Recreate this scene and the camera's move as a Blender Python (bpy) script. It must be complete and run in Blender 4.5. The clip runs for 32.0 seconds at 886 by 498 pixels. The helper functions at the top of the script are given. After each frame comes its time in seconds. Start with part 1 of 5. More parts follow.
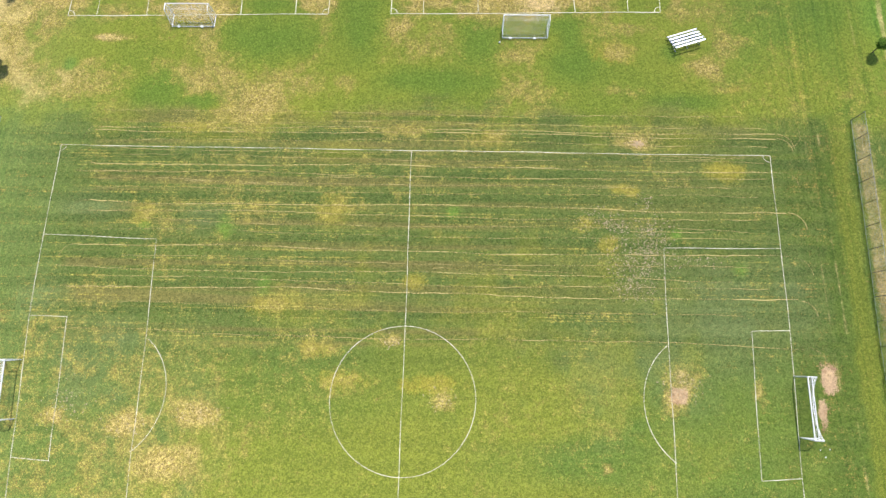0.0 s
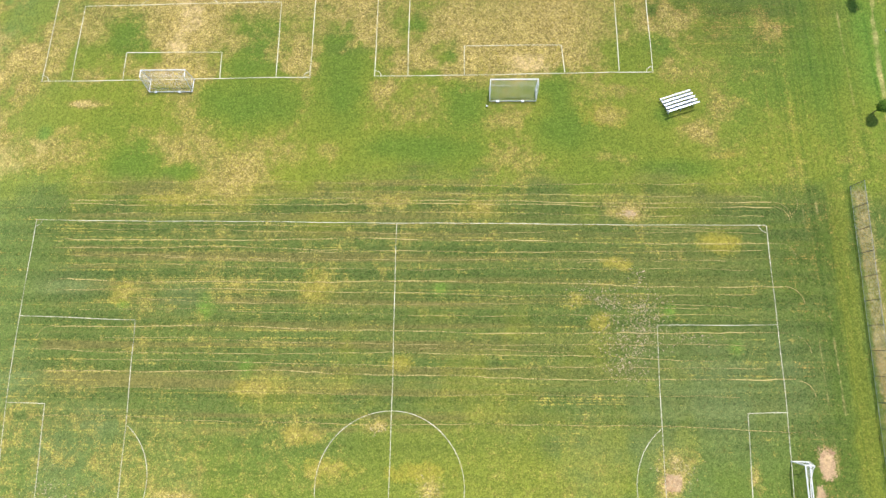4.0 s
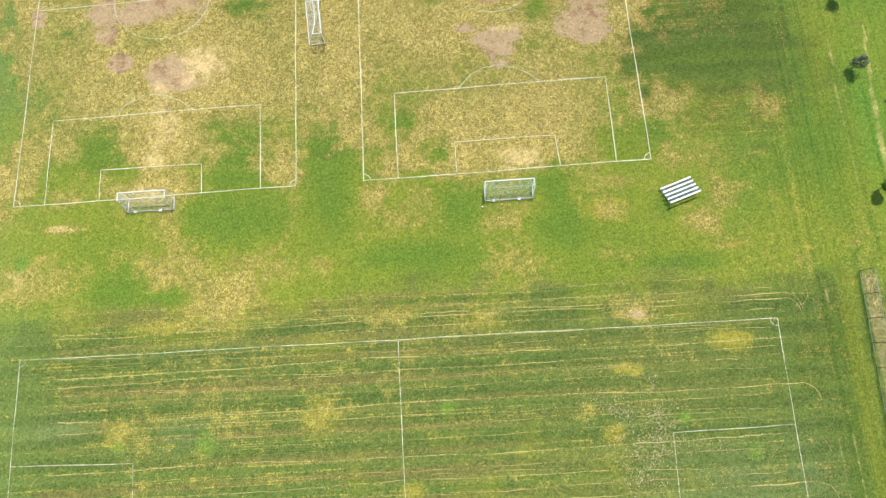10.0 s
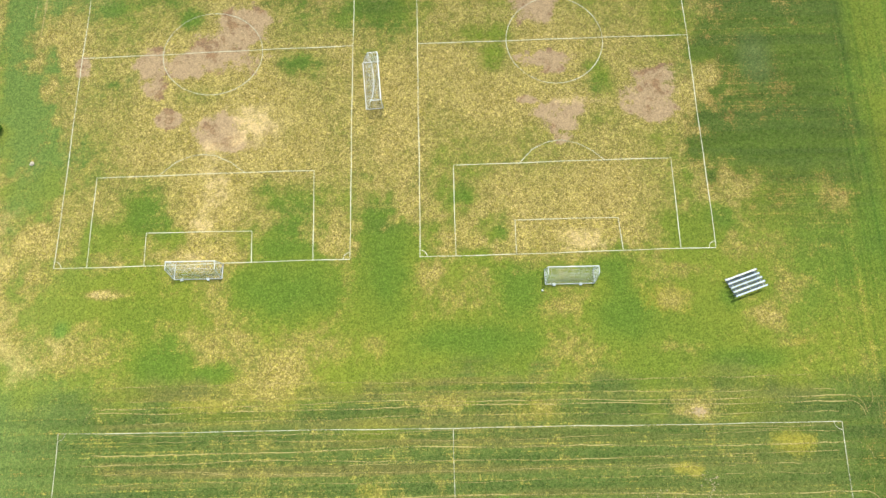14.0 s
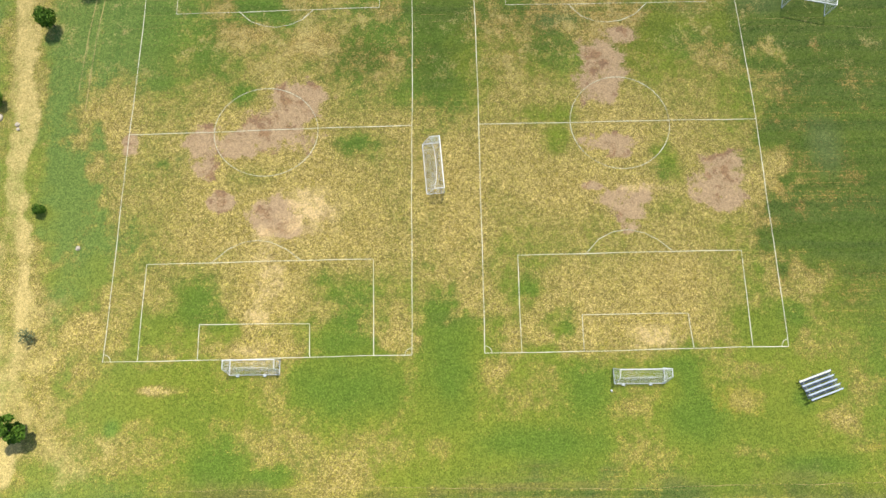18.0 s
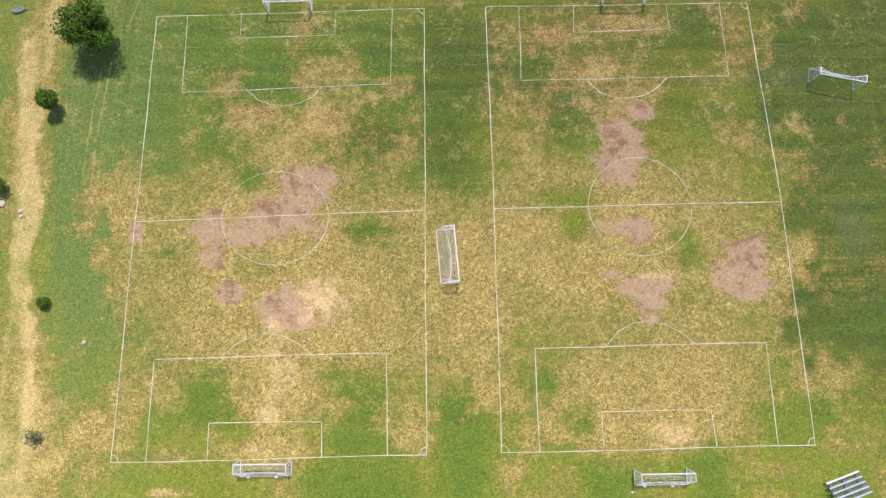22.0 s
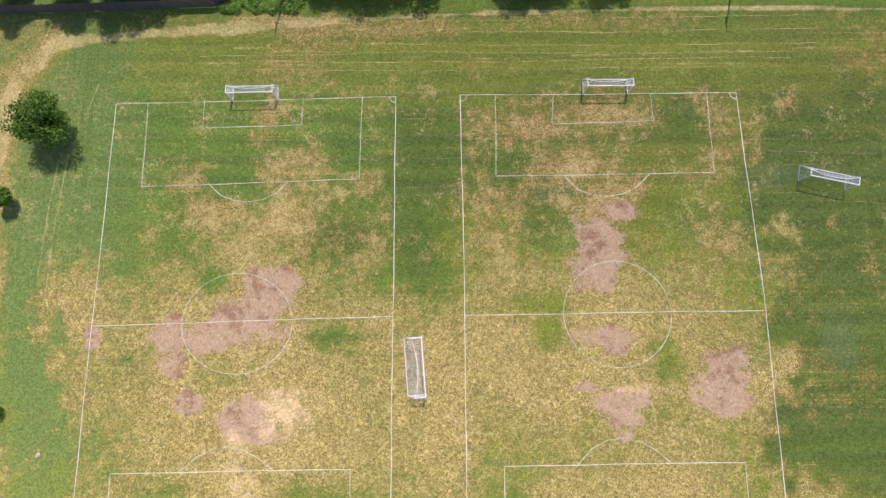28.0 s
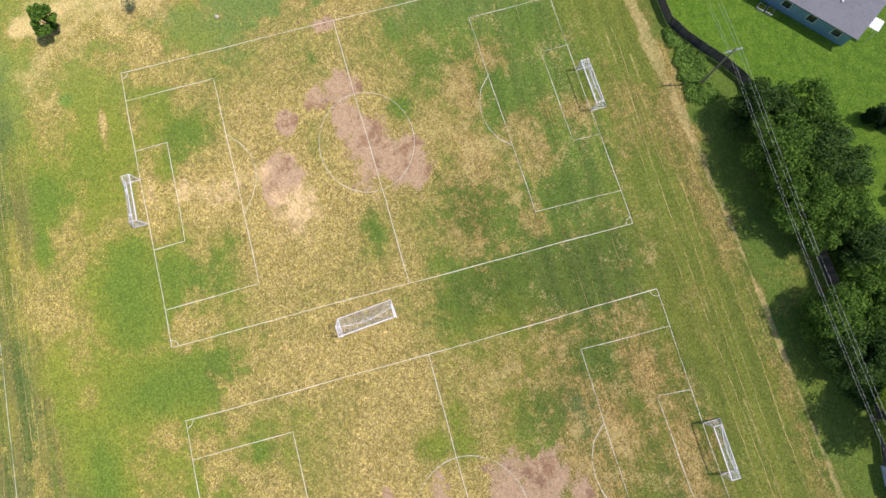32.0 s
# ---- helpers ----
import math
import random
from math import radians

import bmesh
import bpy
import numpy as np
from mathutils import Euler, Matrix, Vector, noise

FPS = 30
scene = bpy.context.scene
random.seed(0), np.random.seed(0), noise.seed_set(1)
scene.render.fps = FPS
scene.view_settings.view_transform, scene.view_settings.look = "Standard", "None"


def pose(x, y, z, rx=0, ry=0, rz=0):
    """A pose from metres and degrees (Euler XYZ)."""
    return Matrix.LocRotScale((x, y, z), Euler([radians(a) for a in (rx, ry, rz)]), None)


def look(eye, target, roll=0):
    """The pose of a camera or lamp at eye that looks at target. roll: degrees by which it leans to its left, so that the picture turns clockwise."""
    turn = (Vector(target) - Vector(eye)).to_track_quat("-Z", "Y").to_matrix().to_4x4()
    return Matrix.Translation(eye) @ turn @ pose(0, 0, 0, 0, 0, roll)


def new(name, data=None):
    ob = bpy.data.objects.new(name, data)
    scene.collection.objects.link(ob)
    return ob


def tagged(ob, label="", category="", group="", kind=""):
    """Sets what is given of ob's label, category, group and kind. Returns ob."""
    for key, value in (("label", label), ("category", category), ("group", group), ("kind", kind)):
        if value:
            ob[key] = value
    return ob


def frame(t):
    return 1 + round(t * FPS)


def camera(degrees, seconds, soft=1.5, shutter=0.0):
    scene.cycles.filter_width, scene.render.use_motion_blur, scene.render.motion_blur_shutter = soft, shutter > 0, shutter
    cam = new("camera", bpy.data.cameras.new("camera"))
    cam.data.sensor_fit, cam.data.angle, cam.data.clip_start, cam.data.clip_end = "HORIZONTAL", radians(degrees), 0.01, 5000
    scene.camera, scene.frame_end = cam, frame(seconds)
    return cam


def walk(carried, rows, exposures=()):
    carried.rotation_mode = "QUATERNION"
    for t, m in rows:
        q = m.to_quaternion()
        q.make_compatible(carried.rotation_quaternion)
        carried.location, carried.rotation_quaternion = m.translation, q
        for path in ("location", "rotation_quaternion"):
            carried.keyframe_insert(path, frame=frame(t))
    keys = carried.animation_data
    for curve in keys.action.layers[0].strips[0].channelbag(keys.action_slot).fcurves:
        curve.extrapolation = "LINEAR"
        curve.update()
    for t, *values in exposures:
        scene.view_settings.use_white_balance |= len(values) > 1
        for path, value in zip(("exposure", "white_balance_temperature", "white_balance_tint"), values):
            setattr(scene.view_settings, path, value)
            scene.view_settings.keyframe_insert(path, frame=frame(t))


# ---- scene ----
cam = camera(83.69, 32.0)
# seconds, eye (x, y, z), yaw, pitch, roll
PATH = [
    (0, 6.198, 4.465, 62.654, 1.281, -76.649, 1.345),
    (0.5, 6.493, 5.844, 62.676, 1.035, -76.667, 1.478),
    (1, 6.760, 7.266, 62.797, 0.933, -76.806, 1.477),
    (1.5, 6.990, 8.723, 62.857, 0.879, -77.019, 1.530),
    (2, 7.273, 9.993, 62.928, 0.907, -77.082, 1.606),
    (2.5, 7.605, 11.410, 62.952, 0.942, -77.203, 1.584),
    (3, 7.777, 12.747, 63.011, 0.933, -77.313, 1.544),
    (3.5, 7.802, 14.123, 63.102, 0.962, -77.367, 1.522),
    (5.5, 8.209, 19.941, 63.554, -2.357, -78.007, 2.033),
    (6, 8.336, 21.346, 63.686, -2.888, -78.068, 2.049),
    (6.5, 8.589, 22.761, 63.754, -3.064, -78.163, 2.135),
    (7, 8.705, 24.125, 63.909, -3.144, -78.222, 2.057),
    (7.5, 8.990, 25.504, 63.956, -3.166, -78.330, 2.077),
    (8, 8.997, 26.747, 64.062, -3.136, -78.381, 1.968),
    (8.5, 8.801, 27.868, 64.131, -3.213, -78.354, 1.866),
    (9, 8.547, 29.002, 64.095, -3.261, -78.355, 1.844),
    (9.5, 7.953, 30.243, 64.166, -3.330, -78.448, 1.673),
    (10, 7.108, 31.580, 64.182, -3.445, -78.664, 1.480),
    (10.5, 6.254, 32.684, 64.125, -3.601, -78.575, 1.388),
    (11, 5.253, 33.734, 64.120, -3.734, -78.354, 1.166),
    (11.5, 4.357, 35.311, 64.114, -3.776, -78.590, 1.049),
    (12, 3.465, 36.969, 64.119, -3.785, -78.825, 1.007),
    (12.5, 2.272, 38.633, 64.290, -3.408, -79.033, 0.744),
    (13, 1.127, 40.052, 64.294, -2.047, -78.918, 0.558),
    (13.5, 0.170, 41.651, 64.366, -1.497, -78.998, 0.506),
    (14, -0.927, 43.310, 64.486, -1.254, -79.084, 0.299),
    (14.5, -2.087, 45.077, 64.509, -1.094, -79.184, 0.145),
    (16.5, -6.761, 51.602, 64.696, -0.920, -79.506, -0.435),
    (17, -7.828, 53.087, 64.634, -0.840, -79.406, -0.423),
    (17.5, -8.948, 54.868, 64.627, -0.787, -79.556, -0.448),
    (18, -9.886, 56.463, 64.602, -0.720, -79.546, -0.460),
    (18.5, -10.558, 58.136, 64.616, -0.671, -79.586, -0.475),
    (19, -11.034, 59.957, 64.689, -0.661, -79.769, -0.458),
    (19.5, -11.412, 61.501, 64.736, -0.687, -79.781, -0.446),
    (20, -11.694, 63.005, 64.803, -0.666, -79.913, -0.420),
    (20.5, -11.859, 64.754, 64.834, -0.663, -80.162, -0.380),
    (21, -11.865, 66.409, 64.870, -0.700, -80.276, -0.343),
    (21.5, -11.577, 67.962, 64.906, -0.731, -80.304, -0.213),
    (22, -11.237, 69.562, 64.931, -0.781, -80.364, -0.096),
    (22.5, -11.163, 71.016, 64.947, -0.842, -80.420, -0.191),
    (23, -10.841, 72.344, 64.922, -0.865, -80.481, -0.107),
    (23.5, -10.634, 73.593, 64.821, -0.894, -80.479, -0.104),
    (24, -10.084, 74.876, 64.833, -0.814, -80.601, 0.080),
    (24.5, -9.531, 76.034, 64.759, -0.710, -80.648, 0.115),
    (25, -9.165, 77.318, 64.717, -0.681, -80.864, 0.053),
    (25.5, -8.705, 78.629, 64.677, -0.575, -81.037, 0.077),
    (27.5, -6.969, 84.139, 64.580, -0.387, -81.698, 0.178),
    (28, -6.635, 85.263, 64.595, -0.256, -81.683, 0.180),
    (28.5, -6.129, 85.786, 64.461, 4.278, -81.284, 0.422),
    (29, -5.917, 86.657, 64.354, 14.056, -81.146, 0.504),
    (29.5, -5.853, 87.453, 64.404, 25.445, -81.073, 0.549),
    (30, -5.915, 87.875, 64.265, 37.375, -80.790, 0.474),
    (30.5, -5.991, 88.481, 64.089, 49.496, -80.893, 0.538),
    (31, -6.125, 89.449, 63.809, 62.318, -81.064, 1.073),
    (31.5, -6.238, 89.842, 63.651, 71.597, -80.944, 1.240),
    (32, -6.085, 89.712, 63.525, 74.838, -80.658, 1.090),
]
# seconds, stops, white balance: the picture grows dimmer and redder on the way
EXPOSURES = [(0, 0.40, 6400, 13), (6, 0.41, 6550, 8), (13, 0.30, 6700, -1), (19, 0.08, 6600, 9), (25, -0.03, 6100, 27), (30, -0.05, 6050, 27), (32, -0.05, 6200, 23)]
walk(cam, [(t, pose(x, y, z, 90 + pitch, roll, yaw)) for t, x, y, z, yaw, pitch, roll in PATH], EXPOSURES)

# ---- light ----
SUN_EL, SUN_AZ = 59.5, 13.0  # degrees above the horizon, degrees from +y towards +x
sun_dir = Vector((math.sin(radians(SUN_AZ)) * math.cos(radians(SUN_EL)), math.cos(radians(SUN_AZ)) * math.cos(radians(SUN_EL)), math.sin(radians(SUN_EL))))
world = bpy.data.worlds.new("sky")
scene.world = world
world.use_nodes = True
wn = world.node_tree
sky = wn.nodes.new("ShaderNodeTexSky")
sky.sky_type, sky.sun_disc = "NISHITA", False
sky.sun_elevation, sky.sun_rotation = radians(SUN_EL), radians(SUN_AZ)
wn.links.new(sky.outputs[0], wn.nodes["Background"].inputs[0])
wn.nodes["Background"].inputs[1].default_value = 0.145
lamp = bpy.data.lights.new("sun", "SUN")
lamp.energy, lamp.angle, lamp.color = 4.2, radians(0.53), (1.0, 0.95, 0.86)
sun = new("sun", lamp)
sun.matrix_world = look(sun_dir * 200, (0, 0, 0))


# ---- materials ----
def material(name):
    m = bpy.data.materials.new(name)
    m.use_nodes = True
    nt = m.node_tree
    return m, nt, nt.nodes["Principled BSDF"]


class Nodes:
    """Short hand for wiring a node tree."""

    def __init__(self, nt):
        self.nt = nt

    def node(self, kind):
        return self.nt.nodes.new(kind)

    def link(self, a, b):
        self.nt.links.new(a, b)

    def value(self, v, socket):
        if isinstance(v, (int, float)):
            socket.default_value = v
        elif isinstance(v, tuple):
            socket.default_value = (*v, 1) if len(v) == 3 else v
        else:
            self.link(v, socket)

    def math(self, op, a, b=0.0):
        n = self.node("ShaderNodeMath")
        n.operation = op
        for v, s in zip((a, b), n.inputs):
            self.value(v, s)
        return n.outputs[0]

    def mix(self, f, a, b, blend="MIX"):
        n = self.node("ShaderNodeMix")
        n.data_type, n.blend_type = "RGBA", blend
        self.value(f, n.inputs[0])
        self.value(a, n.inputs[6])
        self.value(b, n.inputs[7])
        return n.outputs[2]

    def noise(self, scale, detail=2.0, vec=None, rough=0.5, distortion=0.0):
        n = self.node("ShaderNodeTexNoise")
        n.inputs["Scale"].default_value, n.inputs["Detail"].default_value = scale, detail
        n.inputs["Roughness"].default_value, n.inputs["Distortion"].default_value = rough, distortion
        if vec is not None:
            self.link(vec, n.inputs["Vector"])
        return n.outputs["Fac"]

    def ramp(self, v, lo, hi):
        n = self.node("ShaderNodeMapRange")
        n.interpolation_type = "SMOOTHSTEP"
        self.value(v, n.inputs[0])
        self.value(lo, n.inputs[1])
        self.value(hi, n.inputs[2])
        return n.outputs[0]

    def place(self, scale=(1, 1, 1)):
        g = self.node("ShaderNodeNewGeometry")
        m = self.node("ShaderNodeMapping")
        m.inputs["Scale"].default_value = scale
        self.link(g.outputs["Position"], m.inputs["Vector"])
        return m.outputs["Vector"]

    def bump(self, height, strength, distance, target):
        n = self.node("ShaderNodeBump")
        n.inputs["Strength"].default_value, n.inputs["Distance"].default_value = strength, distance
        self.link(height, n.inputs["Height"])
        self.link(n.outputs[0], target.inputs["Normal"])


def grassland():
    """Turf that is lush, yellowed or dried out, down to bare soil and sand, after the ground's cover masks."""
    m, nt, bsdf = material("grassland")
    k = Nodes(nt)

    def masks(layer):
        a, s = k.node("ShaderNodeVertexColor"), k.node("ShaderNodeSeparateColor")
        a.layer_name = layer
        k.link(a.outputs[0], s.inputs[0])
        return s.outputs[0], s.outputs[1], s.outputs[2], a.outputs[1]

    def times(a, b):
        return k.math("MULTIPLY", a, b)

    def around(v, amount):
        return times(k.math("SUBTRACT", v, 0.5), amount)

    dry, dirt, lush, sand = masks("cover")
    lime, yellow, yard, rows = masks("cover_more")
    deep, olive, pale_turf, verge = masks("cover_last")
    cool, gold, rut, brown = masks("cover_tint")
    place_xyz = k.node("ShaderNodeSeparateXYZ")
    k.link(k.place(), place_xyz.inputs[0])
    west = k.ramp(k.math("MULTIPLY", place_xyz.outputs[0], -1.0), 42.0, 58.0)
    p = k.place()
    comb = k.noise(1.0, 3, k.place((1.5, 0.014, 1.0)), 0.6)
    tuft = k.noise(3.6, 3, p, 0.65, 1.2)
    gap = k.ramp(k.math("ABSOLUTE", k.math("SUBTRACT", k.noise(2.7, 2, k.place((1.0, 1.0, 1.7)), 0.6, 1.4), 0.47)), 0.085, 0.02)
    fine = k.noise(11.0, 2, p, 0.6)
    blade = k.noise(3.6, 2, p, 0.62, 2.0)
    speck = k.noise(2.6, 3, p, 0.65, 2.0)
    clump = k.noise(0.7, 3, p, 0.6)
    patchy = k.noise(0.26, 4, p, 0.62, 0.4)
    broad = k.noise(0.09, 3, p, 0.6)
    streak = k.noise(1.0, 3, k.place((0.03, 4.2, 1.0)), 0.65)
    band = k.noise(1.0, 2, k.place((0.014, 0.55, 1.0)), 0.6)
    # curled filaments of blades
    worm = k.ramp(k.math("ABSOLUTE", k.math("SUBTRACT", k.noise(2.7, 2, p, 0.6, 1.6), 0.53)), 0.075, 0.015)
    # green turf
    green = k.mix(k.ramp(broad, 0.35, 0.68), (0.132, 0.215, 0.030), (0.182, 0.245, 0.034))
    green = k.mix(times(lush, 0.8), green, (0.126, 0.212, 0.027))
    green = k.mix(times(olive, 0.85), green, (0.105, 0.158, 0.033))
    green = k.mix(times(deep, 0.85), green, (0.092, 0.140, 0.020))
    green = k.mix(times(cool, 0.55), green, (0.160, 0.205, 0.085))
    green = k.mix(times(k.ramp(band, 0.56, 0.42), times(rows, 0.6)), green, (0.085, 0.135, 0.03))
    green = k.mix(times(k.ramp(band, 0.44, 0.62), times(brown, 0.62)), green, (0.215, 0.165, 0.058))
    green = k.mix(times(yard, 0.85), green, k.mix(k.ramp(clump, 0.35, 0.65), (0.105, 0.228, 0.013), (0.160, 0.290, 0.021)))
    green = k.mix(times(lime, 0.6), green, (0.15, 0.29, 0.035))
    # haze over the western turf, mixed into its green
    green = k.mix(times(west, 0.7), green, (0.180, 0.255, 0.066))
    green = k.mix(times(yellow, 0.7), green, (0.315, 0.305, 0.033))
    green = k.mix(times(k.ramp(k.math("ADD", gold, k.math("ADD", around(clump, 1.2), around(speck, 1.6))), 0.25, 0.85), 0.6), green, (0.41, 0.335, 0.045))
    green = k.mix(times(verge, k.ramp(comb, 0.5, 0.36)), green, k.mix(1.0, green, (0.74, 0.84, 0.80), "MULTIPLY"))
    swath = k.math("SINE", k.math("ADD", times(place_xyz.outputs[1], 2.1), times(broad, 7.0)))
    green = k.mix(times(times(k.ramp(swath, -0.5, 0.6), rows), 0.75), green, k.mix(1.0, green, (0.74, 0.80, 0.78), "MULTIPLY"))
    green = k.mix(k.ramp(blade, 0.38, 0.62), k.mix(1.0, green, (0.72, 0.77, 0.74), "MULTIPLY"), k.mix(1.0, green, (1.13, 1.10, 1.13), "MULTIPLY"))
    green = k.mix(times(worm, k.math("ADD", 0.06, times(rows, 0.16))), green, (0.36, 0.34, 0.12))
    # dried blades among the green
    tan = k.mix(k.ramp(patchy, 0.36, 0.64), (0.42, 0.332, 0.070), (0.575, 0.468, 0.125))
    tan = k.mix(k.ramp(k.math("ADD", dry, around(patchy, 0.4)), 0.82, 0.40), tan, (0.46, 0.412, 0.082))
    middle = times(k.ramp(place_xyz.outputs[1], 36.0, 40.0), k.ramp(place_xyz.outputs[1], 62.0, 52.0))
    tan = k.mix(times(middle, 0.7), tan, k.mix(k.ramp(patchy, 0.4, 0.6), (0.46, 0.38, 0.062), (0.56, 0.475, 0.085)))
    tan = k.mix(pale_turf, tan, (0.50, 0.45, 0.24))
    tan = k.mix(k.ramp(blade, 0.34, 0.60), k.mix(times(deep, 0.6), (0.20, 0.15, 0.045), (0.10, 0.095, 0.03)), tan)
    tan = k.mix(times(deep, 0.85), tan, k.mix(k.ramp(blade, 0.4, 0.58), (0.25, 0.145, 0.045), (0.50, 0.295, 0.09)))
    tan = k.mix(times(worm, times(k.ramp(dry, 0.2, 0.7), 0.85)), tan, (0.78, 0.60, 0.24))
    amount = k.math("ADD", dry, k.math("ADD", around(speck, 1.5), k.math("ADD", around(clump, 0.6), around(patchy, 0.55))))
    amount = k.math("ADD", amount, times(times(rows, k.ramp(streak, 0.54, 0.66)), 0.24))
    amount = k.math("ADD", amount, times(times(verge, k.ramp(comb, 0.54, 0.7)), 0.2))
    thin = k.mix(times(deep, 0.8), (0.285, 0.250, 0.066), (0.155, 0.150, 0.036))
    green = k.mix(times(k.ramp(k.math("ADD", dry, k.math("ADD", around(clump, 0.5), around(patchy, 0.5))), 0.30, 0.66), 0.8), green, thin)
    col = k.mix(k.ramp(amount, 0.36, 0.70), green, tan)
    col = k.mix(times(times(gap, k.ramp(k.math("ADD", dry, around(patchy, 0.6)), 0.28, 0.66)), 0.72), col, (0.125, 0.112, 0.032))
    # pale crumbs of dead thatch over the northern turf
    north = times(k.ramp(place_xyz.outputs[1], 88.0, 99.0), k.ramp(place_xyz.outputs[1], 122.0, 117.0))
    crumb = k.ramp(k.math("ADD", k.noise(2.1, 3, k.place((1.0, 1.0, 2.3)), 0.65, 1.8), k.math("ADD", around(patchy, 0.55), k.math("ADD", around(clump, 0.35), times(dry, 0.20)))), 0.64, 0.70)
    col = k.mix(times(times(crumb, north), 0.55), col, k.mix(k.ramp(patchy, 0.4, 0.6), (0.42, 0.29, 0.10), (0.52, 0.43, 0.17)))
    # wheel-worn, dusty turf
    dust = k.mix(k.ramp(blade, 0.3, 0.7), (0.54, 0.42, 0.15), (0.70, 0.56, 0.25))
    col = k.mix(times(k.ramp(k.math("ADD", rut, k.math("ADD", around(speck, 0.5), around(patchy, 0.8))), 0.2, 0.7), 0.85), col, dust)
    # bare soil and sand
    edge = k.math("ADD", around(speck, 1.1), k.math("ADD", around(clump, 1.1), around(patchy, 0.7)))
    soil = k.mix(k.ramp(fine, 0.25, 0.75), (0.43, 0.295, 0.172), (0.55, 0.395, 0.242))
    soil = k.mix(k.ramp(patchy, 0.52, 0.64), soil, k.mix(1.0, soil, (0.80, 0.66, 0.62), "MULTIPLY"))
    soil = k.mix(times(times(k.ramp(k.math("ADD", speck, around(patchy, 0.9)), 0.54, 0.60), gap), 0.8), soil, (0.20, 0.145, 0.075))
    soil = k.mix(times(k.ramp(k.math("ADD", clump, around(patchy, 0.8)), 0.60, 0.68), 0.75), soil, (0.27, 0.16, 0.10))
    col = k.mix(times(k.ramp(k.math("ADD", dirt, edge), 0.38, 0.56), 0.92), col, soil)
    pale = k.mix(k.ramp(speck, 0.3, 0.75), (0.64, 0.47, 0.23), (0.86, 0.66, 0.36))
    pale = k.mix(k.ramp(patchy, 0.52, 0.40), pale, (0.56, 0.40, 0.22))
    col = k.mix(times(k.ramp(k.math("ADD", sand, edge), 0.30, 1.1), 0.85), col, pale)
    # uneven blades
    col = k.mix(1.0, col, k.mix(k.ramp(tuft, 0.30, 0.70), (0.76, 0.76, 0.76), (1.22, 1.22, 1.22)), "MULTIPLY")
    k.link(col, bsdf.inputs["Base Color"])
    bsdf.inputs["Roughness"].default_value = 0.9
    bsdf.inputs["Specular IOR Level"].default_value = 0.12
    bsdf.inputs["Diffuse Roughness"].default_value = 0.8
    k.bump(k.math("ADD", fine, blade), 0.6, 0.06, bsdf)
    return m


def painted_line(name, least, most, share):
    """White field paint, worn through to the turf in places."""
    m, nt, bsdf = material(name)
    k = Nodes(nt)
    p = k.place()
    wear = k.math("ADD", k.noise(3.5, 4, p, 0.7), k.math("MULTIPLY", k.noise(0.25, 2, p), 0.6))
    bsdf.inputs["Base Color"].default_value = (0.72, 0.69, 0.50, 1)
    bsdf.inputs["Roughness"].default_value = 0.9
    clear = k.node("ShaderNodeBsdfTransparent")
    mixer = k.node("ShaderNodeMixShader")
    k.link(k.math("MULTIPLY", k.ramp(wear, least, most), share), mixer.inputs[0])
    k.link(bsdf.outputs[0], mixer.inputs[1])
    k.link(clear.outputs[0], mixer.inputs[2])
    k.link(mixer.outputs[0], nt.nodes["Material Output"].inputs[0])
    return m


def straw():
    """Dry clippings left in windrows, loose and full of gaps."""
    m, nt, bsdf = material("straw")
    k = Nodes(nt)
    p = k.place()
    col = k.mix(k.noise(5.0, 3, p), (0.42, 0.33, 0.10), (0.62, 0.50, 0.21))
    k.link(col, bsdf.inputs["Base Color"])
    bsdf.inputs["Roughness"].default_value = 0.95
    gaps = k.math("ADD", k.noise(4.0, 4, p, 0.7), k.math("MULTIPLY", k.noise(0.18, 3, p), 0.9))
    clear = k.node("ShaderNodeBsdfTransparent")
    mixer = k.node("ShaderNodeMixShader")
    k.link(k.math("ADD", 0.1, k.math("MULTIPLY", k.ramp(gaps, 0.80, 1.15), 0.78)), mixer.inputs[0])
    k.link(bsdf.outputs[0], mixer.inputs[1])
    k.link(clear.outputs[0], mixer.inputs[2])
    k.link(mixer.outputs[0], nt.nodes["Material Output"].inputs[0])
    return m


def plain(name, a, b, rough=0.6, scale=3.0, metal=0.0, bump=0.0, stretch=(1, 1, 1)):
    """A surface between two colours, with grain and stains at two scales."""
    m, nt, bsdf = material(name)
    k = Nodes(nt)
    p = k.place(stretch)
    f = k.math("ADD", k.math("MULTIPLY", k.noise(scale, 3, p), 0.65), k.math("MULTIPLY", k.noise(scale * 0.17, 2, p), 0.35))
    r = k.node("ShaderNodeObjectInfo")
    f = k.math("ADD", f, k.math("MULTIPLY", k.math("SUBTRACT", r.outputs["Random"], 0.5), 0.25))
    k.link(k.mix(k.ramp(f, 0.3, 0.7), a, b), bsdf.inputs["Base Color"])
    bsdf.inputs["Roughness"].default_value, bsdf.inputs["Metallic"].default_value = rough, metal
    if bump:
        k.bump(k.noise(scale * 2, 3, p), 0.5, bump, bsdf)
    return m


